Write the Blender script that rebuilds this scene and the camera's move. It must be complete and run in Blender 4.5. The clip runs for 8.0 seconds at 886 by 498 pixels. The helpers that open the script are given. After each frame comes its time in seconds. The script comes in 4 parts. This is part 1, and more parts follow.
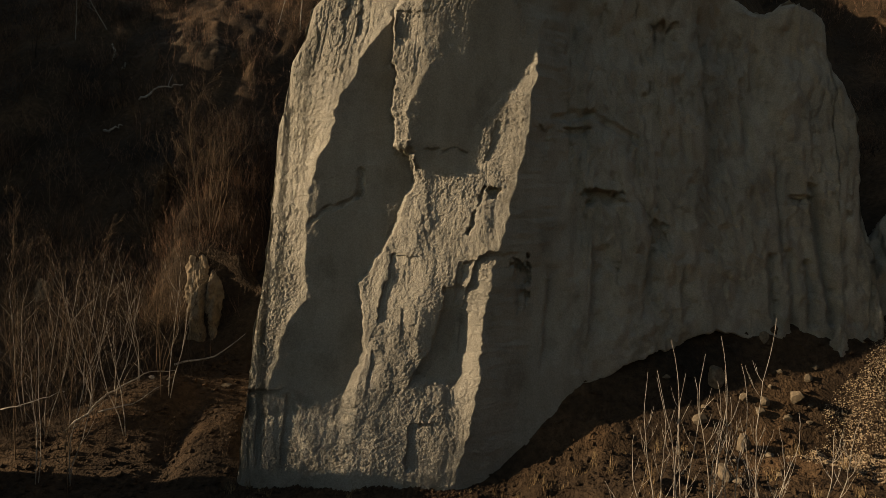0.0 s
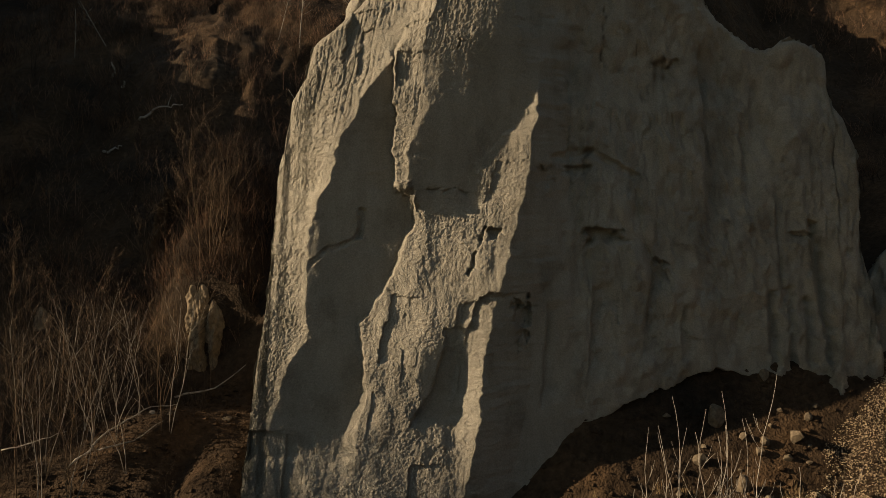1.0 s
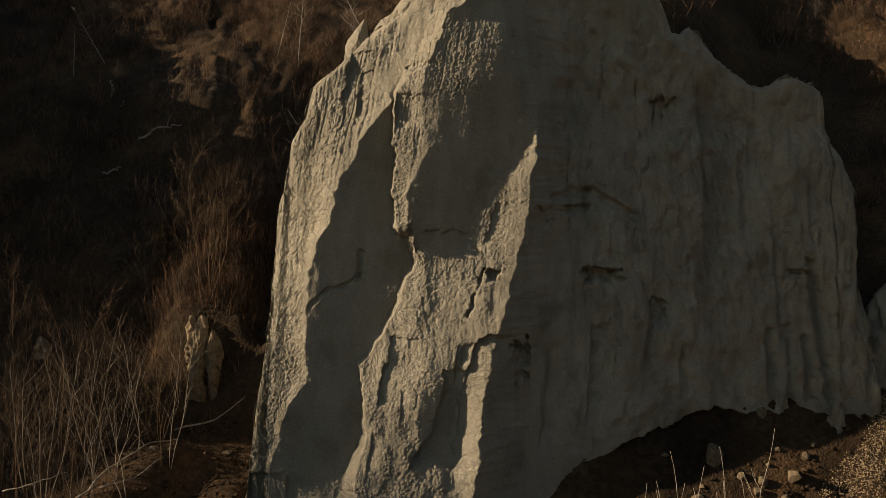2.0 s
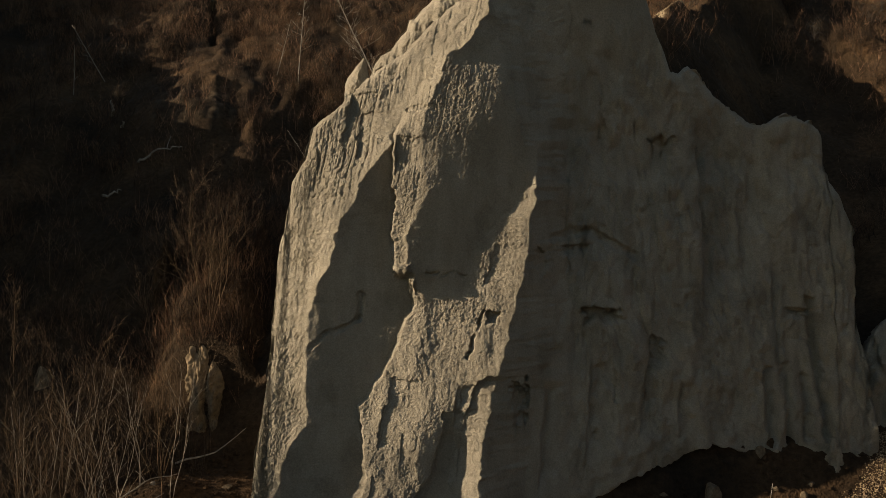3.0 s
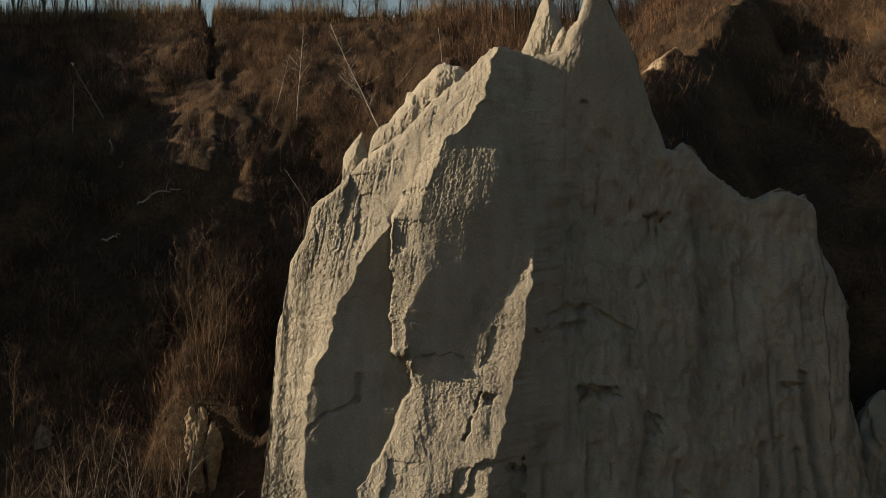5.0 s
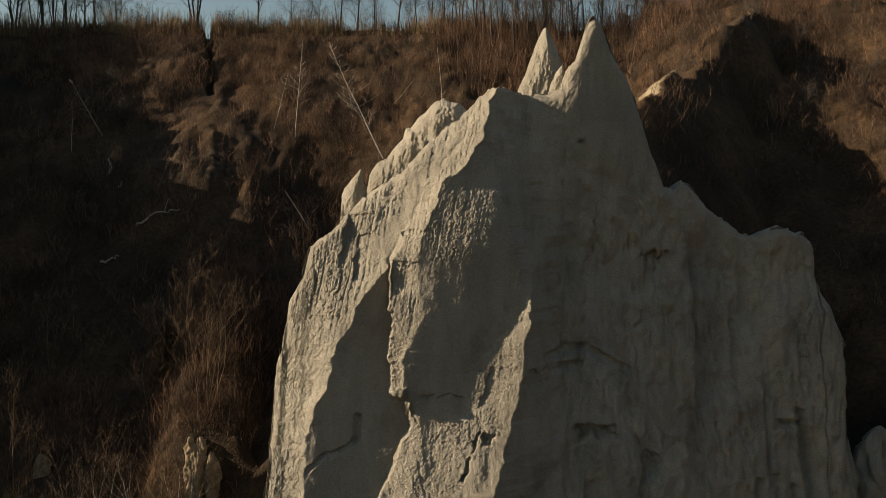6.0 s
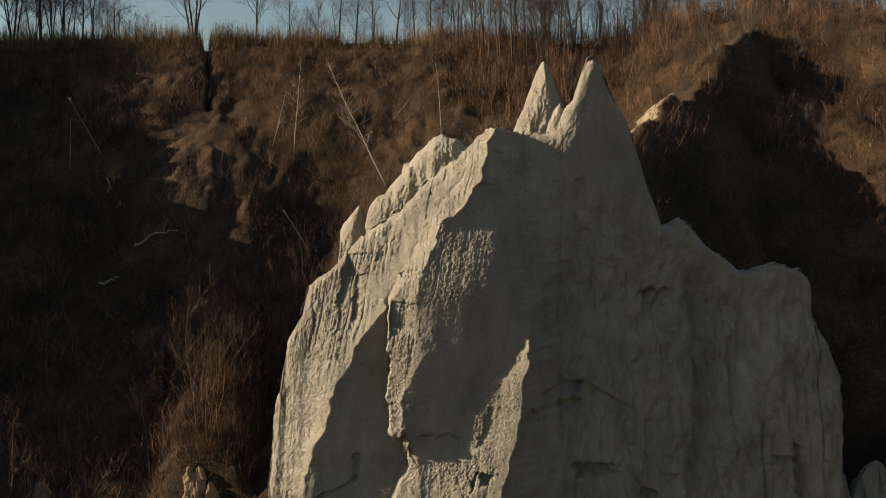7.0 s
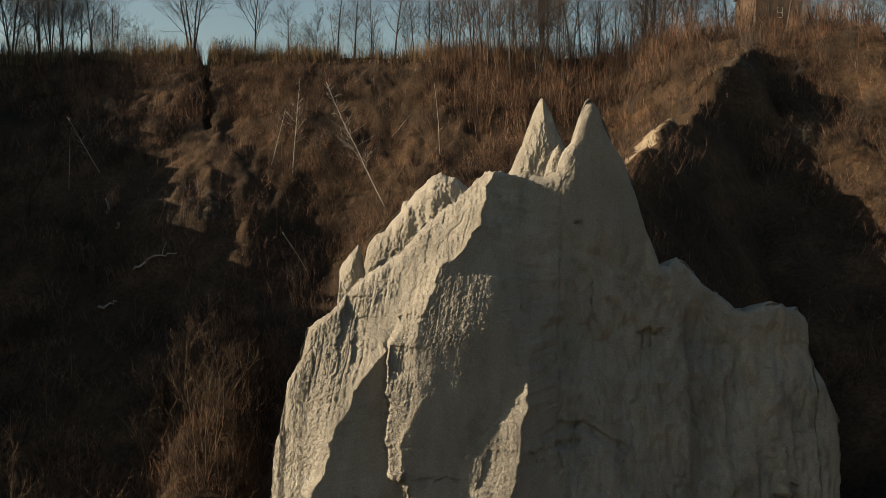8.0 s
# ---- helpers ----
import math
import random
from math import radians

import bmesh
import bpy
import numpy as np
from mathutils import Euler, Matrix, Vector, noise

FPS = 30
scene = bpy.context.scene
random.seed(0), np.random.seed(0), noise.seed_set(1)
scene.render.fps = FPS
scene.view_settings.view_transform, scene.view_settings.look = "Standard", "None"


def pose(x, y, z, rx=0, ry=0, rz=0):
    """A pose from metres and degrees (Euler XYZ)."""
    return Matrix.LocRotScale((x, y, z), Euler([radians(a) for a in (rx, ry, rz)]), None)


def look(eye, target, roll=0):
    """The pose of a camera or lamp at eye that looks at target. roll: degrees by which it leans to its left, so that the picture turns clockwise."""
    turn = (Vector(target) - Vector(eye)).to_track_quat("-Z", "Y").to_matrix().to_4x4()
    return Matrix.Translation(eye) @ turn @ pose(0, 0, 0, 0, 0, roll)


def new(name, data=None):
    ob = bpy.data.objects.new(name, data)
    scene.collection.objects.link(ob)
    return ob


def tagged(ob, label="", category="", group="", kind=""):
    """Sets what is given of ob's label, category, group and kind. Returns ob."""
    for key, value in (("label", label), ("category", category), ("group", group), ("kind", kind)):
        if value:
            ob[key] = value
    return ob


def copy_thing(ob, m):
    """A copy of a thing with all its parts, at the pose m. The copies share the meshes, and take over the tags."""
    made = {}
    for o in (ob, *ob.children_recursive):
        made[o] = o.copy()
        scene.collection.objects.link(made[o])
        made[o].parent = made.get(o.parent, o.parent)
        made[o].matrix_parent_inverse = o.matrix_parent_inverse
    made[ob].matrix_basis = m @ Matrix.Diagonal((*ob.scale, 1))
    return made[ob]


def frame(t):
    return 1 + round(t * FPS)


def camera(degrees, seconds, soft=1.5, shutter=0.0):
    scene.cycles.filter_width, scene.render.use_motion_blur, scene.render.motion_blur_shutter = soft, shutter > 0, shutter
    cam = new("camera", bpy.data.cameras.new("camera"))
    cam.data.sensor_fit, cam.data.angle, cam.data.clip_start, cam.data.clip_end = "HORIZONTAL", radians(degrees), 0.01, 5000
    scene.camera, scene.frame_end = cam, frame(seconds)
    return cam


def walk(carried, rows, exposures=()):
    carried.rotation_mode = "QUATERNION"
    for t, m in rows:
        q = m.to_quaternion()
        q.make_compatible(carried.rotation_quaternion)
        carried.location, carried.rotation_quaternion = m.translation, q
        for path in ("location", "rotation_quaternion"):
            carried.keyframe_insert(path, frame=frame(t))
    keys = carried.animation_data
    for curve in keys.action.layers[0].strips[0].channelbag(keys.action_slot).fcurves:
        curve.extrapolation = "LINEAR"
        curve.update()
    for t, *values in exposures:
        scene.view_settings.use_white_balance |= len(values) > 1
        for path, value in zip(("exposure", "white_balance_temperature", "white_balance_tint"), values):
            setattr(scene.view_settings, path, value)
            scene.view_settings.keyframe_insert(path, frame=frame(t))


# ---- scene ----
cam = camera(58.9, 8.0, 0.8)
METRES, EYE, TILT, LEAN, TURN = 20.0, 16.0, -3.0, 0.0, 0.0
ROWS = [
    (0.0, 0.0, 0.0, 0.0, 0.0, 0.0, -0.0),
    (0.5, -0.0023, -0.0009, 0.0636, -0.03, -0.09, 0.03),
    (1.0, -0.0042, -0.0014, 0.1226, -0.07, -0.16, 0.04),
    (1.5, -0.0055, -0.0044, 0.1859, -0.14, -0.27, 0.06),
    (3.0, -0.0059, -0.0156, 0.3721, -0.2, -0.38, 0.05),
    (3.5, -0.006, -0.0202, 0.433, -0.22, -0.41, 0.06),
    (4.0, -0.0044, -0.0249, 0.4929, -0.23, -0.42, 0.06),
    (4.5, -0.0022, -0.0281, 0.5542, -0.25, -0.45, 0.08),
    (6.0, -0.0007, -0.037, 0.7418, -0.39, -0.61, 0.05),
    (6.5, 0.0002, -0.0395, 0.803, -0.43, -0.66, 0.06),
    (7.0, 0.0004, -0.0413, 0.8659, -0.49, -0.73, 0.07),
    (7.5, -0.0006, -0.0443, 0.9325, -0.55, -0.78, 0.08),
    (8.0, -0.0009, -0.0478, 0.9985, -0.6, -0.8, 0.09),
]
walk(cam, [(t, pose(0, 0, EYE, TILT, LEAN, TURN) @ pose(METRES * x, METRES * y, METRES * z, 90 + pitch, roll, yaw)) for t, x, y, z, yaw, pitch, roll in ROWS], [(0.0, 0.36, 8300, 10), (4.0, 0.45, 7850, 10), (8.0, 0.73, 7300, 9)])

# ---- light: low winter sun from the side, clear sky ----
SUN_EL, SUN_AZ = 21.0, 6.3
TO_SUN = Vector((-math.cos(radians(SUN_AZ)), -math.sin(radians(SUN_AZ)), math.tan(radians(SUN_EL)))).normalized()
world = bpy.data.worlds.new("world")
scene.world = world
world.use_nodes = True
sky = world.node_tree.nodes.new("ShaderNodeTexSky")
sky.sky_type = "NISHITA"
sky.sun_disc = False
sky.sun_elevation = radians(SUN_EL)
sky.sun_rotation = math.atan2(TO_SUN.x, TO_SUN.y)
sky.air_density, sky.dust_density, sky.ozone_density = 1.35, 0.6, 2.2
background = world.node_tree.nodes["Background"]
background.inputs["Strength"].default_value = 0.062
world.node_tree.links.new(sky.outputs["Color"], background.inputs["Color"])
sun = new("sun", bpy.data.lights.new("sun", "SUN"))
sun.data.energy, sun.data.angle, sun.data.color = 5.4, radians(0.5), (1.0, 0.86, 0.70)
sun.matrix_world = look(TO_SUN * 200, (0, 0, 0))


# ---- numeric noise ----
def vnoise(x, y, seed=0):
    """Smooth lattice noise in -1..1 over two arrays."""
    xi, yi = np.floor(x).astype(np.int64), np.floor(y).astype(np.int64)
    fx, fy = x - xi, y - yi
    fx, fy = fx ** 3 * (fx * (fx * 6 - 15) + 10), fy ** 3 * (fy * (fy * 6 - 15) + 10)

    def h(a, b):
        n = (a * 374761393 + b * 668265263 + seed * 974634777) & 0xFFFFFFFF
        n = ((n ^ (n >> 13)) * 1274126177) & 0xFFFFFFFF
        n = ((n ^ (n >> 16)) * 2246822519) & 0xFFFFFFFF
        return ((n ^ (n >> 15)) & 0xFFFF) / 32767.5 - 1

    top = h(xi, yi) * (1 - fx) + h(xi + 1, yi) * fx
    low = h(xi, yi + 1) * (1 - fx) + h(xi + 1, yi + 1) * fx
    return top * (1 - fy) + low * fy


def fbm(x, y, octaves=4, seed=0, gain=0.5):
    out, a = 0, 1.0
    for k in range(octaves):
        out = out + a * vnoise(x * 2 ** k + 17.3 * k, y * 2 ** k - 9.1 * k, seed + k)
        a *= gain
    return out


def cells(x, y, seed=0):
    """Distance to the nearest of scattered points, one in each unit cell."""
    xi, yi = np.floor(x).astype(np.int64), np.floor(y).astype(np.int64)
    best = np.full(x.shape, 9.0)
    for a in (-1, 0, 1):
        for b in (-1, 0, 1):
            n = ((xi + a) * 374761393 + (yi + b) * 668265263 + seed * 974634777) & 0xFFFFFFFF
            n = ((n ^ (n >> 13)) * 1274126177) & 0xFFFFFFFF
            n = ((n ^ (n >> 16)) * 2246822519) & 0xFFFFFFFF
            px, py = xi + a + (n & 1023) / 1023.0, yi + b + ((n >> 12) & 1023) / 1023.0
            best = np.minimum(best, (x - px) ** 2 + (y - py) ** 2)
    return np.sqrt(best)


def smooth(a, b, x):
    t = np.clip((x - a) / (b - a), 0, 1)
    return t * t * (3 - 2 * t)


# ---- materials ----
def material(name, rough=0.9):
    m = bpy.data.materials.new(name)
    m.use_nodes = True
    nt = m.node_tree
    bsdf = nt.nodes["Principled BSDF"]
    bsdf.inputs["Roughness"].default_value = rough
    bsdf.inputs["Specular IOR Level"].default_value = 0.15
    coord = nt.nodes.new("ShaderNodeTexCoord")
    return m, nt, bsdf, coord.outputs["Object"]


def node_noise(nt, vec, scale, detail=4.0, stretch=(1, 1, 1), rough=0.55):
    mp = nt.nodes.new("ShaderNodeMapping")
    mp.inputs["Scale"].default_value = stretch
    nt.links.new(vec, mp.inputs["Vector"])
    n = nt.nodes.new("ShaderNodeTexNoise")
    n.inputs["Scale"].default_value = scale
    n.inputs["Detail"].default_value = detail
    n.inputs["Roughness"].default_value = rough
    nt.links.new(mp.outputs["Vector"], n.inputs["Vector"])
    return n.outputs["Fac"]


def ramp(nt, fac, stops):
    r = nt.nodes.new("ShaderNodeValToRGB")
    e = r.color_ramp.elements
    while len(e) < len(stops):
        e.new(0.5)
    for k, (p, c) in enumerate(stops):
        e[k].position, e[k].color = p, (*c, 1)
    nt.links.new(fac, r.inputs["Fac"])
    return r.outputs["Color"]


def mix(nt, a, b, fac, mode="MIX"):
    n = nt.nodes.new("ShaderNodeMix")
    n.data_type, n.blend_type = "RGBA", mode
    if isinstance(fac, float):
        n.inputs[0].default_value = fac
    else:
        nt.links.new(fac, n.inputs[0])
    nt.links.new(a, n.inputs[6])
    nt.links.new(b, n.inputs[7])
    return n.outputs[2]


def bump(nt, bsdf, heights, strength, distance):
    total = heights[0]
    for h in heights[1:]:
        n = nt.nodes.new("ShaderNodeMath")
        n.operation = "ADD"
        nt.links.new(total, n.inputs[0])
        nt.links.new(h, n.inputs[1])
        total = n.outputs[0]
    b = nt.nodes.new("ShaderNodeBump")
    b.inputs["Strength"].default_value, b.inputs["Distance"].default_value = strength, distance
    nt.links.new(total, b.inputs["Height"])
    nt.links.new(b.outputs["Normal"], bsdf.inputs["Normal"])


def clay_material():
    m, nt, bsdf, co = material("clay_till", 0.95)
    broad = ramp(nt, node_noise(nt, co, 0.16, 3), [(0.3, (0.312, 0.289, 0.242)), (0.7, (0.413, 0.382, 0.32))])
    streak = ramp(nt, node_noise(nt, co, 0.9, 5, (1.2, 1.2, 0.32)), [(0.3, (0.87, 0.865, 0.85)), (0.62, (1.04, 1.035, 1.03))])
    stain = ramp(nt, node_noise(nt, co, 0.42, 6, (1, 1, 0.7), 0.65), [(0.36, (0.50, 0.49, 0.47)), (0.47, (1.0, 1.0, 1.0))])
    grain = ramp(nt, node_noise(nt, co, 11.0, 5, rough=0.7), [(0.3, (0.72, 0.71, 0.70)), (0.68, (1.14, 1.13, 1.12))])
    c = mix(nt, mix(nt, mix(nt, broad, streak, 1.0, "MULTIPLY"), stain, 0.4, "MULTIPLY"), grain, 1.0, "MULTIPLY")
    nt.links.new(c, bsdf.inputs["Base Color"])
    bump(nt, bsdf, [node_noise(nt, co, 4.5, 8, rough=0.85)], 1.0, 0.20)
    return m


def spot(nt, co, centre, size):
    """A soft patch with a ragged rim, round a place."""
    mp = nt.nodes.new("ShaderNodeMapping")
    mp.vector_type = "TEXTURE"
    mp.inputs["Location"].default_value, mp.inputs["Scale"].default_value = centre, size
    nt.links.new(co, mp.inputs["Vector"])
    ln = nt.nodes.new("ShaderNodeVectorMath")
    ln.operation = "LENGTH"
    nt.links.new(mp.outputs["Vector"], ln.inputs[0])
    ad = nt.nodes.new("ShaderNodeMath")
    nt.links.new(ln.outputs["Value"], ad.inputs[0])
    nt.links.new(node_noise(nt, co, 0.5, 5), ad.inputs[1])
    return ramp(nt, ad.outputs[0], [(0.85, (1, 1, 1)), (1.0, (0, 0, 0))])


def soil_material():
    m, nt, bsdf, co = material("soil", 0.95)
    a = ramp(nt, node_noise(nt, co, 0.12, 4), [(0.3, (0.022, 0.016, 0.011)), (0.55, (0.058, 0.037, 0.021)), (0.75, (0.115, 0.068, 0.036))])
    b = ramp(nt, node_noise(nt, co, 2.5, 5), [(0.3, (0.55, 0.53, 0.50)), (0.7, (1.3, 1.27, 1.25))])
    c = mix(nt, a, b, 1.0, "MULTIPLY")
    tan = ramp(nt, node_noise(nt, co, 1.4, 5), [(0.35, (0.025, 0.017, 0.011)), (0.7, (0.085, 0.061, 0.039))])
    for centre, size in (((-29.5, 95, 35), (12, 9, 7)), ((37, 96, 53), (7, 6, 4)), ((45.0, 114, 60), (12, 10, 6))):
        c = mix(nt, c, tan, spot(nt, co, centre, size))
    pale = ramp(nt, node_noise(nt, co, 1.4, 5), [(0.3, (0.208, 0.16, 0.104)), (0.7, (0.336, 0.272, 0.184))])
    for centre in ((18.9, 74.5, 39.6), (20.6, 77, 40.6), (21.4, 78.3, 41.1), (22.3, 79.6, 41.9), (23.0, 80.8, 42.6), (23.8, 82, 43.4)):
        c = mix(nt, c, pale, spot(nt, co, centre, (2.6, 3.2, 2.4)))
    nt.links.new(c, bsdf.inputs["Base Color"])
    bump(nt, bsdf, [node_noise(nt, co, 1.2, 5), node_noise(nt, co, 6.0, 4)], 0.8, 0.3)
    return m


def plain_material(name, dark, light, scale=1.5, rough=0.85, stretch=(1, 1, 1), island=False, patchy=1.1):
    m, nt, bsdf, co = material(name, rough)
    fac = node_noise(nt, co, scale, 4, stretch)
    if island:
        g = nt.nodes.new("ShaderNodeNewGeometry")
        mx = nt.nodes.new("ShaderNodeMath")
        mx.operation = "MULTIPLY_ADD"
        nt.links.new(g.outputs["Random Per Island"], mx.inputs[0])
        mx.inputs[1].default_value = 0.45
        ad = nt.nodes.new("ShaderNodeMath")
        ad.operation = "MULTIPLY_ADD"
        nt.links.new(fac, ad.inputs[0])
        ad.inputs[1].default_value, ad.inputs[2].default_value = patchy, 0.25 - patchy / 2
        nt.links.new(ad.outputs[0], mx.inputs[2])
        fac = mx.outputs[0]
    nt.links.new(ramp(nt, fac, [(0.25, dark), (0.75, light)]), bsdf.inputs["Base Color"])
    return m


CLAY = clay_material()
SOIL = soil_material()
STONE = plain_material("stone", (0.06, 0.046, 0.032), (0.19, 0.148, 0.10), 5.0)
GRAVEL = plain_material("gravel", (0.10, 0.068, 0.042), (0.46, 0.35, 0.23), 3.0, 0.8, island=True)
BRUSH = plain_material("brush_twigs", (0.026, 0.018, 0.014), (0.19, 0.113, 0.072), 0.30, 0.9, island=True, patchy=2.2)
TWIG = plain_material("grey_twigs", (0.06, 0.042, 0.027), (0.235, 0.16, 0.10), 0.6, 0.85, island=True)
BARK = plain_material("bark", (0.044, 0.0376, 0.0328), (0.112, 0.0944, 0.0784), 2.0, 0.9, (1, 1, 0.2))
BIRCH = plain_material("pale_bark", (0.16, 0.14, 0.116), (0.368, 0.328, 0.28), 1.5, 0.7)
REED = plain_material("dry_reed", (0.088, 0.0576, 0.0304), (0.272, 0.192, 0.104), 0.3, 0.9, island=True)
SANDY = plain_material("sandy_clay", (0.105, 0.08, 0.054), (0.26, 0.20, 0.135), 2.5, 0.95)
UNDER = plain_material("undergrowth_twigs", (0.022, 0.016, 0.012), (0.10, 0.072, 0.05), 0.35, 0.9, island=True, patchy=1.6)
WOOD = plain_material("weathered_wood", (0.2, 0.168, 0.136), (0.4, 0.352, 0.296), 2.0, 0.85)


# ---- mesh helpers ----
def mesh_of(name, verts, faces, mat, shade=False):
    me = bpy.data.meshes.new(name)
    if isinstance(faces, np.ndarray):
        n, k = faces.shape
        me.vertices.add(len(verts))
        me.vertices.foreach_set("co", np.asarray(verts, np.float32).ravel())
        me.loops.add(n * k)
        me.loops.foreach_set("vertex_index", faces.astype(np.int32).ravel())
        me.polygons.add(n)
        me.polygons.foreach_set("loop_start", np.arange(0, n * k, k, dtype=np.int32))
        me.polygons.foreach_set("loop_total", np.full(n, k, np.int32))
        me.update(calc_edges=True)
    else:
        me.from_pydata([tuple(v) for v in verts], [], faces)
    me.materials.append(mat)
    me.polygons.foreach_set("use_smooth", np.full(len(me.polygons), shade))
    me.update()
    return me


def part(name, me, parent, label=""):
    ob = new(name, me)
    ob.parent = parent
    return tagged(ob, label)


def grid_faces(rows, cols, start=0, flip=False):
    i = np.arange(rows - 1)[:, None] * cols + np.arange(cols - 1)[None, :] + start
    q = np.stack([i, i + 1, i + cols + 1, i + cols], -1).reshape(-1, 4)
    return q[:, ::-1] if flip else q


def line(z, knots):
    """Value pairs of a crest or valley line at the heights z: knots are (z, x, y)."""
    k = np.array(knots)
    return np.interp(z, k[:, 0], k[:, 1]), np.interp(z, k[:, 0], k[:, 2])


# ---- the pinnacle ----
SKY_LEFT = [(-12.4, -2), (-11.7, 0.4), (-11.3, 3.6), (-11.0, 6.1), (-10.8, 8.9), (-10.5, 11.1), (-10.26, 13.6), (-10.05, 18), (-9.93, 20.7), (-9.5, 22),
            (-9.1, 24.7), (-8.24, 26.1), (-7.75, 28), (-6.9, 28.75), (-5.73, 29.75), (-4.5, 31.1), (-2.26, 32.5), (-0.34, 34.6), (1.38, 36), (3.24, 37.7)]
SKY_RIGHT = [(4.9, 37.4), (6.6, 37.25), (7.6, 37.65), (7.75, 38.8), (8.44, 39.4), (8.84, 40.78), (9.18, 41.64), (9.52, 41.85), (9.98, 41.5), (10.41, 40.44), (10.94, 39.4), (11.83, 38.3), (12.37, 36.9),
             (12.9, 35.6), (13.4, 34.2), (14.3, 31.65), (15.1, 31.8), (15.6, 32.05), (16.3, 31.5), (17.6, 30.45), (18.8, 29.5), (20.1, 28.5), (20.8, 28.6), (21.3, 28.85), (22.25, 29.0), (23.5, 28.7), (24.35, 28.25), (24.6, 27.7),
             (24.66, 25.6), (25.36, 23.9), (25.96, 22.0), (26.19, 20.1), (26.3, 17.7), (26.55, 14.1), (26.95, 12), (27.15, 10.3), (27.6, -2)]
# crests and valleys of the face, each (z, x, y), from the weathered edge to the far end
EDGE = [(-2, -12.4, 42.8), (0, -11.8, 43.0), (6, -11.0, 43.4), (11, -10.5, 44.6), (14, -10.25, 45.4), (18, -10.05, 46.5), (22, -9.5, 47.0), (28, -7.7, 47.2), (31, -4.5, 47.8), (34.6, -0.3, 47.9), (37.7, 3.2, 47.4), (42, 7, 47.6)]
CREST_A = [(-2, -10.6, 42.9), (0, -10.5, 43.0), (6, -9.7, 43.35), (9.3, -9.0, 43.75), (10.8, -7.75, 43.95), (17.5, -7.7, 44.95), (19.8, -6.6, 45.05), (22.7, -5.7, 45.45), (24.7, -4.7, 45.65), (26.8, -2.98, 45.85), (28.5, -3.4, 46.6), (32, -1.2, 47.1), (37, 3, 47.2), (42, 7.2, 47.7)]
VALLEY_A = [(-2, -6.5, 42.4), (3, -6.8, 43.05), (4.5, -6.0, 43.7), (6, -5.3, 44.1), (9, -4.68, 44.4), (12, -4.88, 44.85), (14.3, -3.28, 45.3), (17, -1.8, 45.75), (18.5, -1.7, 45.85), (19.6, -2.98, 46.0), (24, -2.93, 46.3), (26.8, -2.92, 46.1), (28.5, -2.5, 46.3), (32, -0.6, 46.8), (37, 3.1, 47.1), (42, 7.4, 47.8)]
STEP = [(-2, -4.9, 42.2), (3, -5.2, 42.9), (6, -4.7, 43.35), (9, -4.5, 43.95), (12, -4.7, 44.52), (14.3, -3.1, 45.0), (17, -1.6, 45.45), (18.3, -1.5, 45.45), (19.6, -2.82, 45.3), (24, -2.82, 45.35), (26.8, -2.80, 45.55), (28.5, -2.0, 45.8), (32, -0.1, 46.3), (37, 3.2, 47.0), (42, 7.6, 47.8)]
CREST_B = [(-2, -3, 42.1), (0, -2.6, 42.45), (6, -1.7, 43.25), (9, -1.5, 43.65), (11, -1.3, 43.98), (14, -1.2, 44.65), (17, -0.9, 45.25), (18.4, -1.3, 45.35), (19.4, -2.0, 45.12), (21.4, -2.05, 45.12), (24, -0.8, 45.2), (27, -1.2, 45.3), (29, -1.1, 45.4), (31.8, 0.3, 45.7), (34.2, 2.6, 46.1), (37.7, 3.3, 46.9), (42, 7.8, 47.8)]
VALLEY_B = [(-2, 0, 42.35), (0, 0, 42.5), (5, 0.2, 43.2), (6.2, 0.25, 43.75), (8.5, 0.4, 44.1), (11, 0.8, 44.1), (12.2, 1.3, 44.1), (14, 1.5, 44.42), (17, 1.3, 45.08), (18.0, 1.2, 45.3), (18.6, 1.3, 45.52), (20.3, 1.6, 45.6), (21.8, 3.0, 45.76), (25, 5.15, 46.06), (28, 4.4, 46.0), (31, 3.9, 46.2), (33, 4.4, 46.75), (37, 5.5, 48.1), (42, 8, 48.0)]
PROW = [(-2, 0.4, 42.35), (1.2, 0.6, 42.55), (5.5, 1.75, 43.05), (9.3, 2.1, 43.55), (13.4, 3.1, 44.12), (16.6, 3.9, 44.8), (19.5, 4.75, 45.3), (22.8, 5.15, 45.4), (25, 5.4, 45.85), (30, 6.5, 48), (33, 7.5, 48.4), (37, 8.3, 48.1), (42, 9, 47.8)]
FACE_1 = [(-2, 3.2, 43.6), (0, 3.5, 43.8), (8, 5, 45.1), (12.7, 5.5, 45.7), (17, 7.5, 46.9), (22, 7.5, 48), (28, 7.8, 49), (33, 9.5, 48.7), (37, 10, 48.6), (42, 10.5, 48.2)]
FACE_2 = [(-2, 13, 45.3), (0, 13, 45.5), (8, 14, 46.8), (17, 14, 48.3), (27, 14, 49.5), (32, 14.5, 49.6), (42, 15, 50)]
FACE_3 = [(-2, 19, 46.6), (0, 19, 46.8), (8, 19, 47.8), (17, 18.7, 49.3), (27, 18, 50.7), (31, 18, 51.2), (42, 18, 51.4)]
FACE_4 = [(-2, 24, 46.7), (0, 24, 46.9), (8, 24, 47.8), (18.6, 23.4, 49.4), (26, 23, 50.5), (29, 22.5, 50.7), (42, 22, 51)]
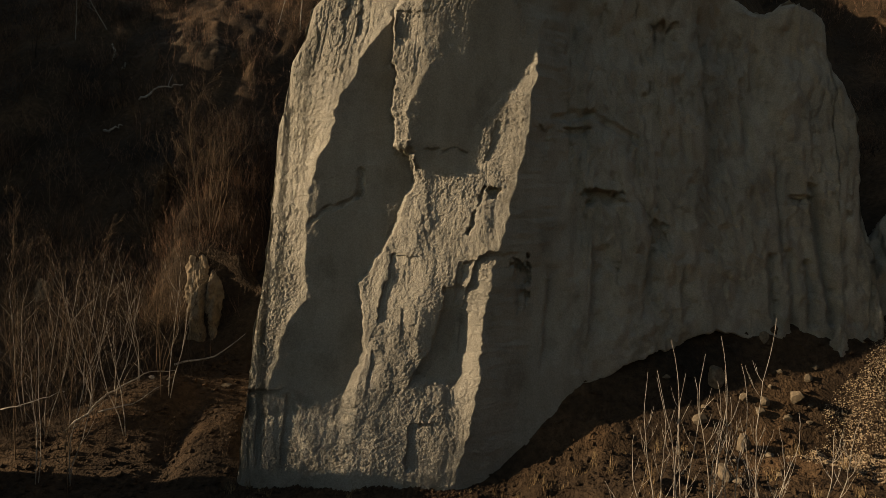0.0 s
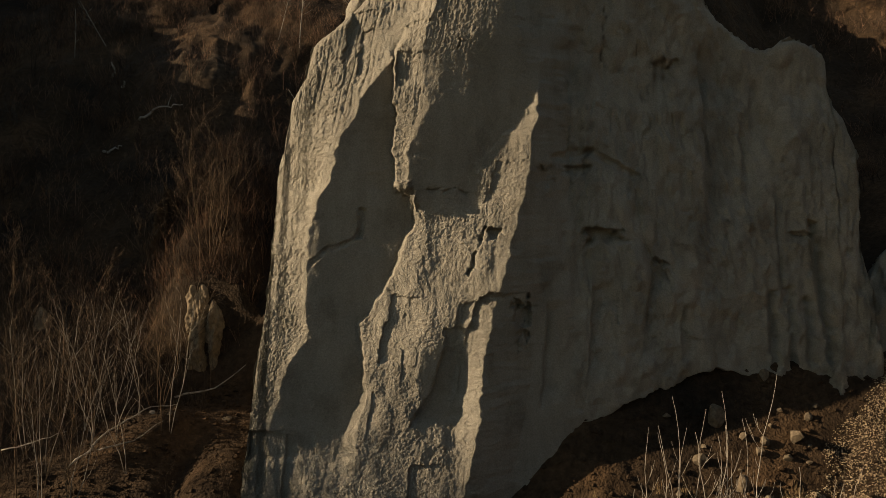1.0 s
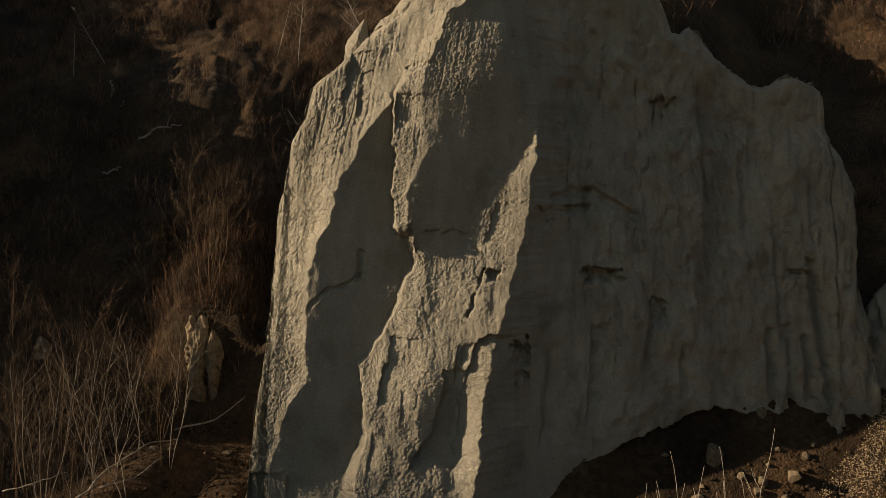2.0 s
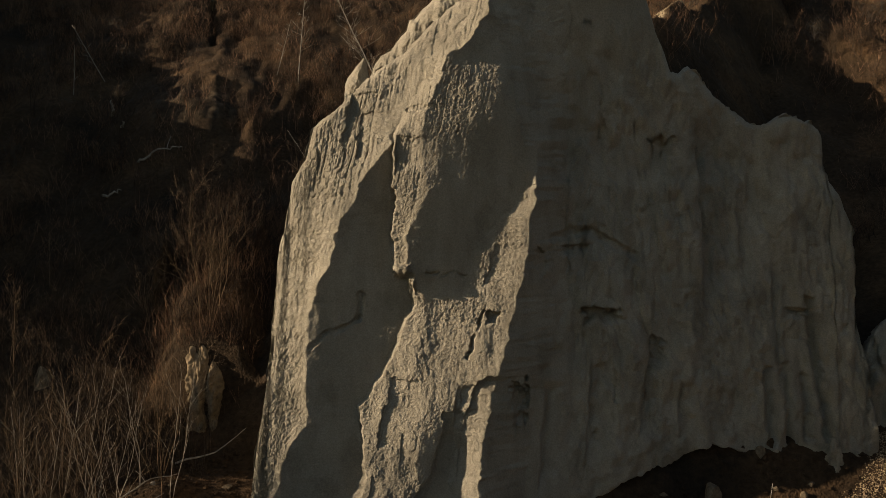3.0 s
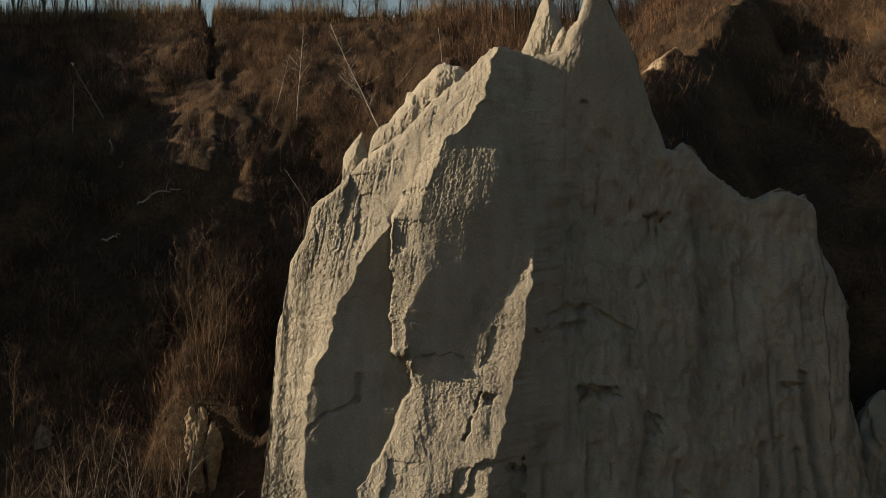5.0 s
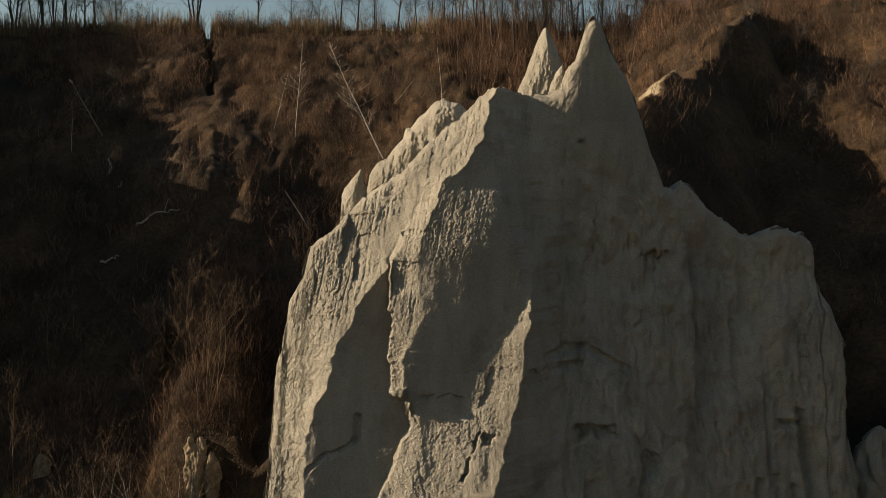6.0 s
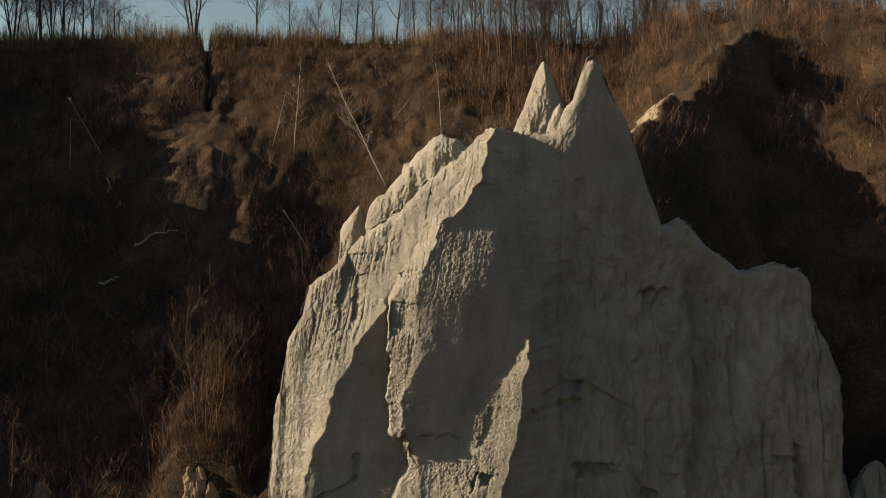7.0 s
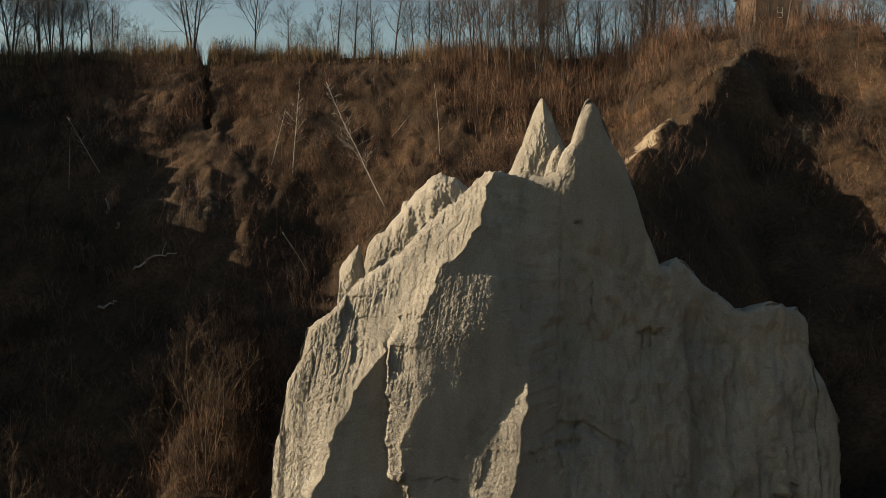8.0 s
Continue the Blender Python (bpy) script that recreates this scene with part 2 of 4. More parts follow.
FAR_EDGE = [(-2, 28, 47.2), (0, 28, 47.3), (10.5, 26.8, 47.8), (23, 25.6, 49.4), (28, 25, 50.4), (42, 24.5, 51)]
LINES = [EDGE, CREST_A, VALLEY_A, STEP, CREST_B, VALLEY_B, PROW, FACE_1, FACE_2, FACE_3, FACE_4, FAR_EDGE]
ROUGH = [1.0, 0.07, 0.6, 1.0, 0.10, 1.0, 0.2, 0.25, 0.3, 0.3, 0.3, 0.3]


def skyline_distance(x, z, sky_line):
    d = np.full(x.shape, 1e9)
    for (ax, az), (bx, bz) in zip(sky_line[:-1], sky_line[1:]):
        ex, ez = bx - ax, bz - az
        t = np.clip(((x - ax) * ex + (z - az) * ez) / (ex * ex + ez * ez), 0, 1)
        d = np.minimum(d, np.hypot(x - ax - t * ex, z - az - t * ez))
    return d


def face_relief(x, z):
    """Depth of the weathered face and how rough it is there."""
    zz = z + 0.30 * fbm(x * 0.8, z * 0.3, 4, 6)
    xs, ys = zip(*[line(zz, k) for k in LINES])
    xs = list(xs)
    for k in range(1, len(xs)):
        xs[k] = np.maximum(xs[k], xs[k - 1] + 0.02)
    wob = 0.16 * fbm(z * 0.5, x * 0.12, 4, 3) + 0.10 * fbm(z * 2.0, x * 0.5, 3, 4)
    xw = x + wob
    y = ys[0] + (xs[0] - xw) * 0.6
    r = np.full(x.shape, 1.0)
    for k in range(len(xs) - 1):
        inside = xw >= xs[k]
        t = np.clip((xw - xs[k]) / (xs[k + 1] - xs[k]), 0, 1.0)
        y = np.where(inside, ys[k] + (ys[k + 1] - ys[k]) * t, y)
        r = np.where(inside, ROUGH[k] + (ROUGH[k + 1] - ROUGH[k]) * smooth(0.7, 1.0, t), r)
    past = xw > xs[-1]
    y = np.where(past, ys[-1] + (xw - xs[-1]) * 0.6, y)
    return y, r


def pit(x, z, cx, cz, rx, rz, deep):
    """A hollow with an undercut upper lip."""
    u = (x - cx) / rx + 0.45 * fbm(x * 1.6 / rx ** 0.5, z * 1.6 / rx ** 0.5, 3, int(abs(cx) * 10))
    w = (z - cz) / rz + 0.35 * fbm(x * 1.9 / rx ** 0.5 + 7, z * 1.4 / rx ** 0.5, 3, int(cz * 10))
    lip = np.where(w > 0, smooth(1.0, 0.72, np.abs(w)), smooth(1.5, 0.0, np.abs(w)))
    return deep * lip * smooth(1.1, 0.6, np.abs(u))


def scoop(x, z, ax, az, bx, bz, wide, deep):
    """A flake fallen away: it breaks back sharply along a line and eases forward again beyond it."""
    t = (z - az) / (bz - az)
    u = (x - (ax + (bx - ax) * t) + 0.10 * fbm(z * 1.1, x * 0.3, 4, 58)) / wide
    return deep * smooth(-0.08, 0.0, u) * np.clip(1 - u, 0, 1) * smooth(-0.05, 0.12, t) * smooth(1.05, 0.75, t)


def groove(x, z, ax, az, bx, bz, wide, deep):
    ex, ez = bx - ax, bz - az
    t = np.clip(((x - ax) * ex + (z - az) * ez) / (ex * ex + ez * ez), 0, 1)
    d = np.hypot(x + 0.10 * fbm(z * 2.2, x, 3, 5) - ax - t * ex, z + 0.12 * fbm(x * 1.8, z, 3, 7) - az - t * ez)
    return deep * smooth(wide, wide * 0.25, d)


def hollow(x, z, knots):
    """A layer broken away, knots (z, near side, far side) downwards: a sharp drop on the near side, easing out beyond the far one."""
    k = np.array(knots)[::-1]
    zz = z + 0.10 * fbm(x * 2.6, z * 2.6, 4, 71, 0.6)
    xx = x + 0.10 * fbm(z * 1.9, x * 1.2, 4, 72, 0.6)
    near, far = np.interp(zz, k[:, 0], k[:, 1]), np.interp(zz, k[:, 0], k[:, 2])
    wide = far - near
    ends = smooth(0, 0.10 + 0.15 * (k[-1, 0] - k[0, 0]), zz - k[0, 0]) * smooth(0, 0.12, k[-1, 0] - zz)
    deep = np.minimum(0.29 * wide * (wide + 1.8) / 1.8, 0.5)
    return ends * deep * smooth(0, 0.05, xx - near) * np.clip(1 - (xx - near) / (wide + 1.8), 0, 1)


HOLLOWS = [[(13.31, -3.03, -2.61), (12.74, -3.02, -2.63), (11.79, -3.23, -2.69), (11.17, -3.51, -2.93), (10.38, -3.69, -3.15), (9.91, -3.69, -3.05), (9.35, -3.68, -2.66)],
           [(11.63, -0.03, 0.51), (11.16, -0.03, 0.7), (10.52, -0.06, 0.77), (9.89, -0.13, 0.99), (9.42, -0.25, 1.15), (8.63, -0.57, 0.99), (7.85, -0.79, 0.89), (7.23, -1.33, 0.7), (6.76, -1.67, 0.51), (6.15, -1.95, 0.45), (5.78, -1.23, 0.38)],
           [(13.06, 1.22, 1.54), (12.58, 0.99, 1.47), (12.11, 0.9, 1.44), (11.79, 0.9, 1.28)],
           [(13.55, 2.62, 3.01), (13.23, 2.11, 3.07), (12.75, 1.86, 2.49), (12.28, 1.57, 2.17), (11.8, 1.44, 1.98), (11.16, 1.34, 1.75), (10.53, 1.12, 1.5), (10.12, 0.99, 1.34)],
           [(27.31, -2.62, -2.33), (26.91, -2.65, -2.07), (26.26, -2.65, -1.94), (25.62, -2.65, -2.06), (25.1, -2.65, -2.36)],
           [(5.92, -10.86, -10.23), (5.22, -10.93, -10.16), (4.44, -11.05, -10.19), (3.97, -11.15, -10.22)],
           [(4.11, -1.88, -1.5), (3.13, -1.94, -1.53), (2.21, -2.06, -1.53), (1.24, -2.18, -1.53)],
           [(30.04, -5.47, -4.97), (29.1, -5.69, -4.98), (28.11, -5.8, -5.19), (27.11, -5.92, -5.44), (26.78, -5.84, -5.57)],
           [(28.84, -4.8, -4.48), (27.79, -4.83, -4.45), (26.64, -5.08, -4.57), (25.76, -5.23, -4.85)],
           [(29.13, -1.99, -1.71), (28.84, -2.12, -1.57), (28.65, -2.04, -1.7)],
           [(21.09, 3.16, 3.36), (20.17, 2.84, 3.19), (19.36, 2.54, 2.9), (18.48, 2.19, 2.48)],
           [(27.2, -6.05, -5.75), (26.2, -5.88, -5.5), (25.1, -6.06, -5.8)]]


def clay_grain(x, z, upper):
    """Rain rills running down, crusted pits and crumbs of bare clay."""
    u = x - 0.17 * z + 0.12 * vnoise(x * 0.8, z * 0.6, 24)
    rill = 0.034 * smooth(0.36, 0.0, np.abs(vnoise(u * 3.2, z * 0.14, 21))) + 0.020 * smooth(0.4, 0.0, np.abs(vnoise(u * 7.5, z * 0.35, 22)))
    patchy = 0.70 + 0.30 * vnoise(x * 0.5, z * 0.35, 57)
    crust = 0.024 * np.minimum(cells(x * 3.4 + 0.5 * vnoise(x * 2, z * 2, 54), z * 2.9, 55), 1) ** 1.5 + 0.042 * np.minimum(cells(x * 7.0, z * 6.2, 56), 1) + 0.024 * np.minimum(cells(x * 12.5, z * 11.0, 58), 1)
    return rill * (0.05 + upper) * patchy + crust * patchy + 0.017 * fbm(x * 5.5, z * 4.6, 3, 51, 0.75)


def carve(y, x, z, shape, args, way=1):
    """Adds a small feature to the depth y within its own reach."""
    if shape is hollow:
        k = np.array(args[0])
        reach = (k[:, 1].min(), k[:, 2].max() + 1.8, k[:, 0].min(), k[:, 0].max())
    elif shape is pit:
        reach = (args[0] - 2 * args[2], args[0] + 2 * args[2], args[1] - 2.2 * args[3], args[1] + 2.2 * args[3])
    else:
        e = args[4]
        reach = (min(args[0], args[2]) - e, max(args[0], args[2]) + e, min(args[1], args[3]) - 0.2 * abs(args[1] - args[3]) - e, max(args[1], args[3]) + 0.2 * abs(args[1] - args[3]) + e)
    at = (x > reach[0] - 0.3) & (x < reach[1] + 0.3) & (z > reach[2] - 0.3) & (z < reach[3] + 0.3)
    y[at] += way * shape(x[at], z[at], *args)


def build_pinnacle():
    sky_line = SKY_LEFT + SKY_RIGHT
    px, pz = np.array(sky_line).T
    fine = np.linspace(px[0], px[-1], 4000)
    slope = np.abs(np.gradient(np.interp(fine, px, pz), fine))
    weight = np.cumsum(1 + 0.35 * np.minimum(slope, 12) + 1.5 * (fine < 5.8))
    cols, rows = 800, 1080
    cx = np.interp(np.linspace(weight[0], weight[-1], cols), weight, fine)
    top = np.interp(cx, px, pz)
    top = top + np.minimum(0.17 * fbm(cx * 1.6, cx * 0 + 3, 5, 41, 0.62), 0.3)
    v = np.linspace(0, 1, rows)[:, None]
    z = -2.0 + (top[None, :] + 2.0) * v
    x = np.repeat(cx[None, :], rows, 0)
    x = x + 0.10 * fbm(z * 0.8, x * 0.3, 4, 8) * smooth(0, 0.5, x + 13)
    d = skyline_distance(x, z, sky_line)
    d = np.where(v >= 0.9999, 0, d)
    y, rough = face_relief(x, z)
    rough = np.maximum(rough, 1.0 * np.exp(-(((x - 1.2) / 2.0) ** 4 + ((z - 30.0) / 2.8) ** 4)))
    rough = np.maximum(rough, 0.9 * smooth(34.5, 37, z))
    rough = np.maximum(rough, smooth(6.0, 4.2, z) * smooth(3.0, 1.5, x))
    rough = np.maximum(rough, smooth(18.6, 17.4, z) * smooth(-0.3, 0.2, x - line(z, STEP)[0]) * smooth(4.2, 2.8, x))
    # broad swells, split plates, rills running down, and crumbly grain
    y = y + 0.07 * fbm(x * 0.35, z * 0.22, 3, 11) * (0.3 + rough)
    q = 2.0 * fbm(x * 0.36, z * 0.17, 2, 13)
    y = y + 0.035 * (np.floor(q) + smooth(0.90, 1.0, q - np.floor(q))) * (0.10 + 0.6 * rough) * smooth(34, 24, z)
    q = 2.0 * fbm(x * 0.95, z * 0.5, 4, 15)
    y = y + 0.008 * (np.floor(q) + smooth(0.85, 1.0, q - np.floor(q))) * rough * smooth(30, 20, z)
    upper = smooth(17, 26, z)
    strip = smooth(0.3, -0.3, x - line(z, CREST_A)[0])
    strip = np.maximum(strip, smooth(27, 29.5, z) * smooth(0.2, -0.5, x - line(z, CREST_B)[0]))
    y = y + (0.18 + 0.82 * rough) * (1 + 0.7 * strip) * (1 - 0.25 * smooth(18, 16, z) * smooth(-5, -4, x)) * clay_grain(x, z, upper * (1 + 0.35 * strip))
    y = y - 0.36 * np.exp(-(((x - 2.6) / 2.0) ** 2 + ((z - 29.8) / 2.9) ** 2))
    # scooped flakes on the lower face, the knob under the slot
    low_flakes = ((-8.75, 5.6, -9.2, 1.2, 0.8, 0.18), (0.9, 13.0, 0.6, 10.6, 0.8, 0.15), (-2.3, 10.4, -2.5, 8.6, 0.5, 0.08), (-9.2, 24.0, -9.4, 20.5, 0.8, 0.12), (-7.3, 26.6, -7.6, 24.2, 0.7, 0.10))
    more_flakes = ((1.1, 9.6, 0.8, 7.4, 0.6, 0.12), (-2.6, 16.4, -3.4, 13.6, 0.5, 0.06), (-4.0, 8.0, -4.2, 6.0, 0.7, 0.1), (-10.4, 5.7, -10.6, 1.0, 0.6, 0.14))
    for args in low_flakes + more_flakes:
        carve(y, x, z, scoop, args)
    for knots in HOLLOWS:
        carve(y, x, z, hollow, (knots,))
    carve(y, x, z, pit, (-2.35, 19.55, 0.5, 0.4, 0.30), -1)
    carve(y, x, z, pit, (-1.75, 18.5, 0.22, 0.7, 0.25), -1)
    # flutes and pockets of the shaded side
    far = smooth(5.5, 8.5, x) * smooth(37, 31, z)
    warp = 1.4 * vnoise(z * 0.16, x * 0.12, 62)
    flute = np.abs(vnoise(x * 0.36 + warp * 0.45, z * 0.06, 61))
    low = (0.08 + 0.92 * smooth(8, 16, z)) * (0.30 + 0.40 * smooth(30, 24, z))
    y = y + far * low * (0.42 * smooth(0.30, 0.0, flute) + 0.27 * fbm(x * 0.7 + warp * 0.3, z * 0.13, 4, 63))
    q = 2.2 * fbm(x * 0.40 + 0.3 * warp, z * 0.075, 5, 64, 0.6)
    y = y + far * low * 0.16 * (np.floor(q) + smooth(0.86, 1.0, q - np.floor(q)))
    y = y + far * (0.14 * fbm(x * 1.3, z * 0.9, 4, 65) + 0.22 * fbm(x * 0.45, z * 0.38, 4, 66))
    carve(y, x, z, pit, (2.85, 16.85, 0.42, 0.38, 0.5))
    carve(y, x, z, pit, (9.9, 16.7, 1.0, 0.5, 0.9))
    carve(y, x, z, pit, (8.0, 20.6, 0.9, 0.35, 0.35))
    carve(y, x, z, pit, (13.9, 26.8, 0.8, 0.7, 0.4))
    carve(y, x, z, pit, (5.9, 20.0, 0.5, 0.7, 0.25))
    for args in ((-4.72, 18.1, -4.95, 16.75, 0.3, 0.2), (-4.95, 16.75, -5.85, 16.2, 0.26, 0.14), (-5.85, 16.2, -6.8, 15.85, 0.24, 0.10), (-6.8, 15.85, -7.6, 15.2, 0.22, 0.12), (-1.0, 19.35, -0.35, 19.5, 0.14, 0.14), (0.0, 19.25, 0.55, 19.4, 0.14, 0.12), (0.8, 19.45, 1.4, 19.2, 0.14, 0.14)):
        carve(y, x, z, groove, args)
    carve(y, x, z, pit, (13.3, 14.2, 0.5, 0.9, 0.4))
    carve(y, x, z, pit, (4.5, 11.8, 0.45, 1.3, 0.5))
    carve(y, x, z, pit, (22.4, 16.4, 0.5, 0.25, 0.3))
    carve(y, x, z, groove, (2.3, 17.2, 1.5, 14.6, 0.16, 0.35))
    carve(y, x, z, groove, (17.9, 17.5, 17.8, 16.4, 0.07, 0.2))
    carve(y, x, z, groove, (10.0, 31.0, 9.8, 27.5, 0.07, 0.2))
    carve(y, x, z, groove, (6.9, 34.4, 9.0, 34.35, 0.07, 0.16))
    carve(y, x, z, groove, (0.9, 28.0, 0.85, 27.0, 0.06, 0.2))
    # folds, slabs and cracks of the shaded face
    for args in ((16.3, 28.5, 16.6, 17.0, 3.2, 0.75), (12.7, 14.4, 11.9, 9.2, 1.3, 0.6), (9.0, 13.6, 8.6, 8.0, 1.6, 0.4), (6.2, 12.8, 5.6, 6.5, 1.2, 0.4), (19.0, 24.5, 19.2, 18.6, 2.2, 0.4), (14.6, 12.4, 14.5, 9.0, 1.2, 0.35)):
        carve(y, x, z, scoop, args)
    for args in ((23.2, 17.2, 24.0, 9.0, 0.45, 0.55), (20.4, 12.8, 20.5, 8.6, 0.4, 0.45), (21.6, 13.2, 21.7, 8.6, 0.35, 0.45), (22.7, 12.4, 22.8, 8.8, 0.35, 0.4), (10.5, 12.7, 10.3, 10.6, 0.07, 0.2),
                 (6.7, 21.3, 8.8, 21.8, 0.45, 0.35), (8.8, 21.8, 11.8, 20.2, 0.4, 0.3), (3.9, 12.8, 4.3, 12.7, 0.2, 0.35), (22.0, 16.6, 23.2, 16.5, 0.25, 0.35), (7.4, 31.5, 7.5, 29.6, 0.06, 0.15), (12.2, 28.6, 12.0, 27.4, 0.07, 0.2), (5.3, 30.0, 5.2, 28.9, 0.06, 0.15)):
        carve(y, x, z, groove, args)
    # the shaded side leans out over its foot
    y = y + 0.13 * np.clip(9 - z, 0, 9) * smooth(6, 10, x) * smooth(27, 20, x)
    # the foot behind the scree is undercut
    foot = np.interp(x, [3.8, 5.4, 7.1, 8.5, 10.7, 13.6, 15.5, 16.9, 18.9, 21.2, 24], [1.2, 2.2, 3.9, 5.3, 6.5, 7.4, 8.3, 8.5, 7.8, 7.5, 7.4]) + 0.16 * fbm(x * 1.4, z * 0, 4, 69)
    y = y + 2.4 * smooth(foot + 0.12, foot - 0.3, z) * smooth(3.2, 5.5, x) * smooth(24, 20, x)
    # the rounded edge along the skyline
    R = 0.55
    k = np.clip(d / R, 0, 1)
    y = y + R * (1 - np.sqrt(np.clip(1 - (1 - k) ** 2, 0, 1)))
    front = np.stack([x, y, z], -1)
    # rear side
    brows = 60
    vb = np.linspace(1, 0, brows)[:, None] ** 0.8
    zb = -2.0 + (top[None, :] + 2.0) * vb
    xb = np.repeat(cx[None, :], brows, 0)
    db = np.where(vb >= 0.9999, 0, skyline_distance(xb, zb, sky_line))
    kb = np.clip(db / 7.0, 0, 1)
    yb = np.repeat(y[-1][None, :], brows, 0) + 7.5 * np.sqrt(1 - (1 - kb) ** 2) + 0.5 * fbm(xb * 0.4, zb * 0.3, 4, 71) * kb
    back = np.stack([xb, yb, zb], -1)
    back[0] = front[-1]
    nf = rows * cols
    fb = grid_faces(brows, cols, nf)
    fb[fb < nf + cols] += -nf - 0 + (rows - 1) * cols
    verts = np.concatenate([front.reshape(-1, 3), back.reshape(-1, 3)])
    faces = np.concatenate([grid_faces(rows, cols), fb])
    return verts, faces


def cone_rock(cx, cy, z0, z1, rx, ry, power, lean, seed, cols=120, rows=110, amp=0.2):
    """A weathered cone or dome: its radius shrinks upwards with the given power."""
    a = np.linspace(0, 2 * math.pi, cols + 1)[None, :-1]
    v = np.linspace(0, 1, rows)[:, None]
    ca, sa, h = np.cos(a) + 0 * v, np.sin(a) + 0 * v, v * (z1 - z0) / max(rx, ry)
    body = (1 - v ** power) ** (1 / 1.6)
    q = 2.4 * fbm(ca * 1.3 + seed, sa * 1.3 + h * 0.55, 3, seed)
    r = body * (1 + amp * fbm(ca * 1.1 + 5, sa * 1.1 + h * 0.7, 4, seed + 3) + 0.5 * amp * (np.floor(q) + smooth(0.8, 1.0, q - np.floor(q))))
    r = r + amp * smooth(0, 0.5, body) * (0.12 * fbm(ca * 9 + h * 4, sa * 9 - h * 5, 4, seed + 19, 0.75) + 0.38 * fbm(ca * 2.4 + h * 1.1, sa * 2.4 - h * 1.7, 5, seed + 9, 0.65) - 0.14 * np.minimum(cells(ca * 5 + h * 3.1, sa * 5 - h * 3.3, seed + 14), 1))
    x = cx + lean * v + rx * r * np.cos(a)
    y = cy + ry * r * np.sin(a)
    z = z0 + (z1 - z0) * v + 0 * a
    verts = np.stack([x, y, z], -1).reshape(-1, 3)
    i = np.arange(rows - 1)[:, None] * cols + np.arange(cols)[None, :]
    j = np.arange(rows - 1)[:, None] * cols + (np.arange(cols)[None, :] + 1) % cols
    faces = np.stack([i, j, j + cols, i + cols], -1).reshape(-1, 4)
    return verts, faces


def crag(profile, y0, bulge, face, base, seed, cols=170, rows=190, lumps=0.0):
    """A weathered slab or spire with the given crest line, rounded to both sides."""
    px, pz = np.array(profile).T
    cx = np.linspace(px[0], px[-1], cols)
    top = np.interp(cx, px, pz) + 0.09 * fbm(cx * 2.5, cx * 0, 4, seed)
    v = np.linspace(0, 1, rows)[:, None]
    z = base + (top[None, :] - base) * v
    x = cx[None, :] + 0.05 * fbm(z * 1.2, cx[None, :] + 0 * z, 3, seed + 1)
    k = np.clip(np.where(v >= 0.9999, 0, skyline_distance(x, z, profile)) / bulge, 0, 1)
    swell = bulge * np.sqrt(1 - (1 - k) ** 2) * (1 + 0.14 * fbm(x * 0.9, z * 0.5, 4, seed + 2, 0.65) + lumps * fbm(x * 0.9, z * 0.28, 4, seed + 5, 0.6))
    middle = y0 + face * (x - px.mean())
    front = np.stack([x, middle - swell + 1.5 * clay_grain(x, z, 1.0), z], -1)
    back = np.stack([x, middle + swell, z], -1)[::-1]
    return np.concatenate([front.reshape(-1, 3), back.reshape(-1, 3)]), grid_faces(2 * rows, cols)


pinnacle = tagged(new("rock_pinnacle"), "tall pale grey clay pinnacle, one face sunlit, rising from scree", "rock")
pv, pf = build_pinnacle()
part("main_face", mesh_of("main_face", pv, pf, CLAY, True), pinnacle)
SIDE_CONE = [(-6.35, 30.74), (-6.35, 31.11), (-6.16, 31.56), (-5.78, 32.05), (-5.29, 32.61), (-5.07, 32.87), (-4.88, 32.75), (-4.81, 32.04), (-4.67, 31.29), (-4.56, 30.54)]
REAR_SHELF = [(-5.0, 30.97), (-4.68, 32.51), (-4.52, 32.89), (-4.14, 33.35), (-3.44, 33.73), (-2.87, 34.5), (-2.37, 34.99), (-2.29, 35.38), (-2.17, 35.68), (-1.83, 35.72), (-1.33, 36.33), (-0.83, 36.71), (-0.49, 37.17), (-0.07, 37.47), (0.39, 37.58), (0.85, 37.39), (1.35, 37.39), (1.73, 37.01), (2.68, 36.13)]
REAR_SPIRE = [(4.65, 36.74), (5.37, 37.87), (5.85, 38.95), (6.24, 39.75), (6.64, 41.06), (7.03, 42.14), (7.35, 42.81), (7.63, 42.97), (7.87, 42.65), (8.24, 41.94), (8.77, 40.54), (9.27, 39.47), (9.89, 37.94), (10.1, 36.74)]
FORE_TOOTH = [(6.89, 37.3), (7.1, 38.16), (7.45, 38.87), (7.81, 39.37), (8.06, 38.8), (8.36, 37.3)]
for nm, args in (("side_cone", (SIDE_CONE, 51.8, 0.9, -0.25, 28.0, 102)), ("rear_shelf", (REAR_SHELF, 53.6, 1.5, -0.16, 29.0, 101)), ("rear_spire", (REAR_SPIRE, 56.4, 1.3, 0.0, 33.0, 103)), ("fore_tooth", (FORE_TOOTH, 50.1, 0.5, -0.1, 35.0, 105))):
    part(nm, mesh_of(nm, *crag(*args), CLAY, True), pinnacle)
side_rock = tagged(new("rock_spur", mesh_of("rock_spur", *cone_rock(29.3, 51.0, 4, 15.9, 2.4, 2.2, 3.0, 0.0, 111), CLAY, True)), "small shaded grey clay spur behind the pinnacle's foot", "rock")


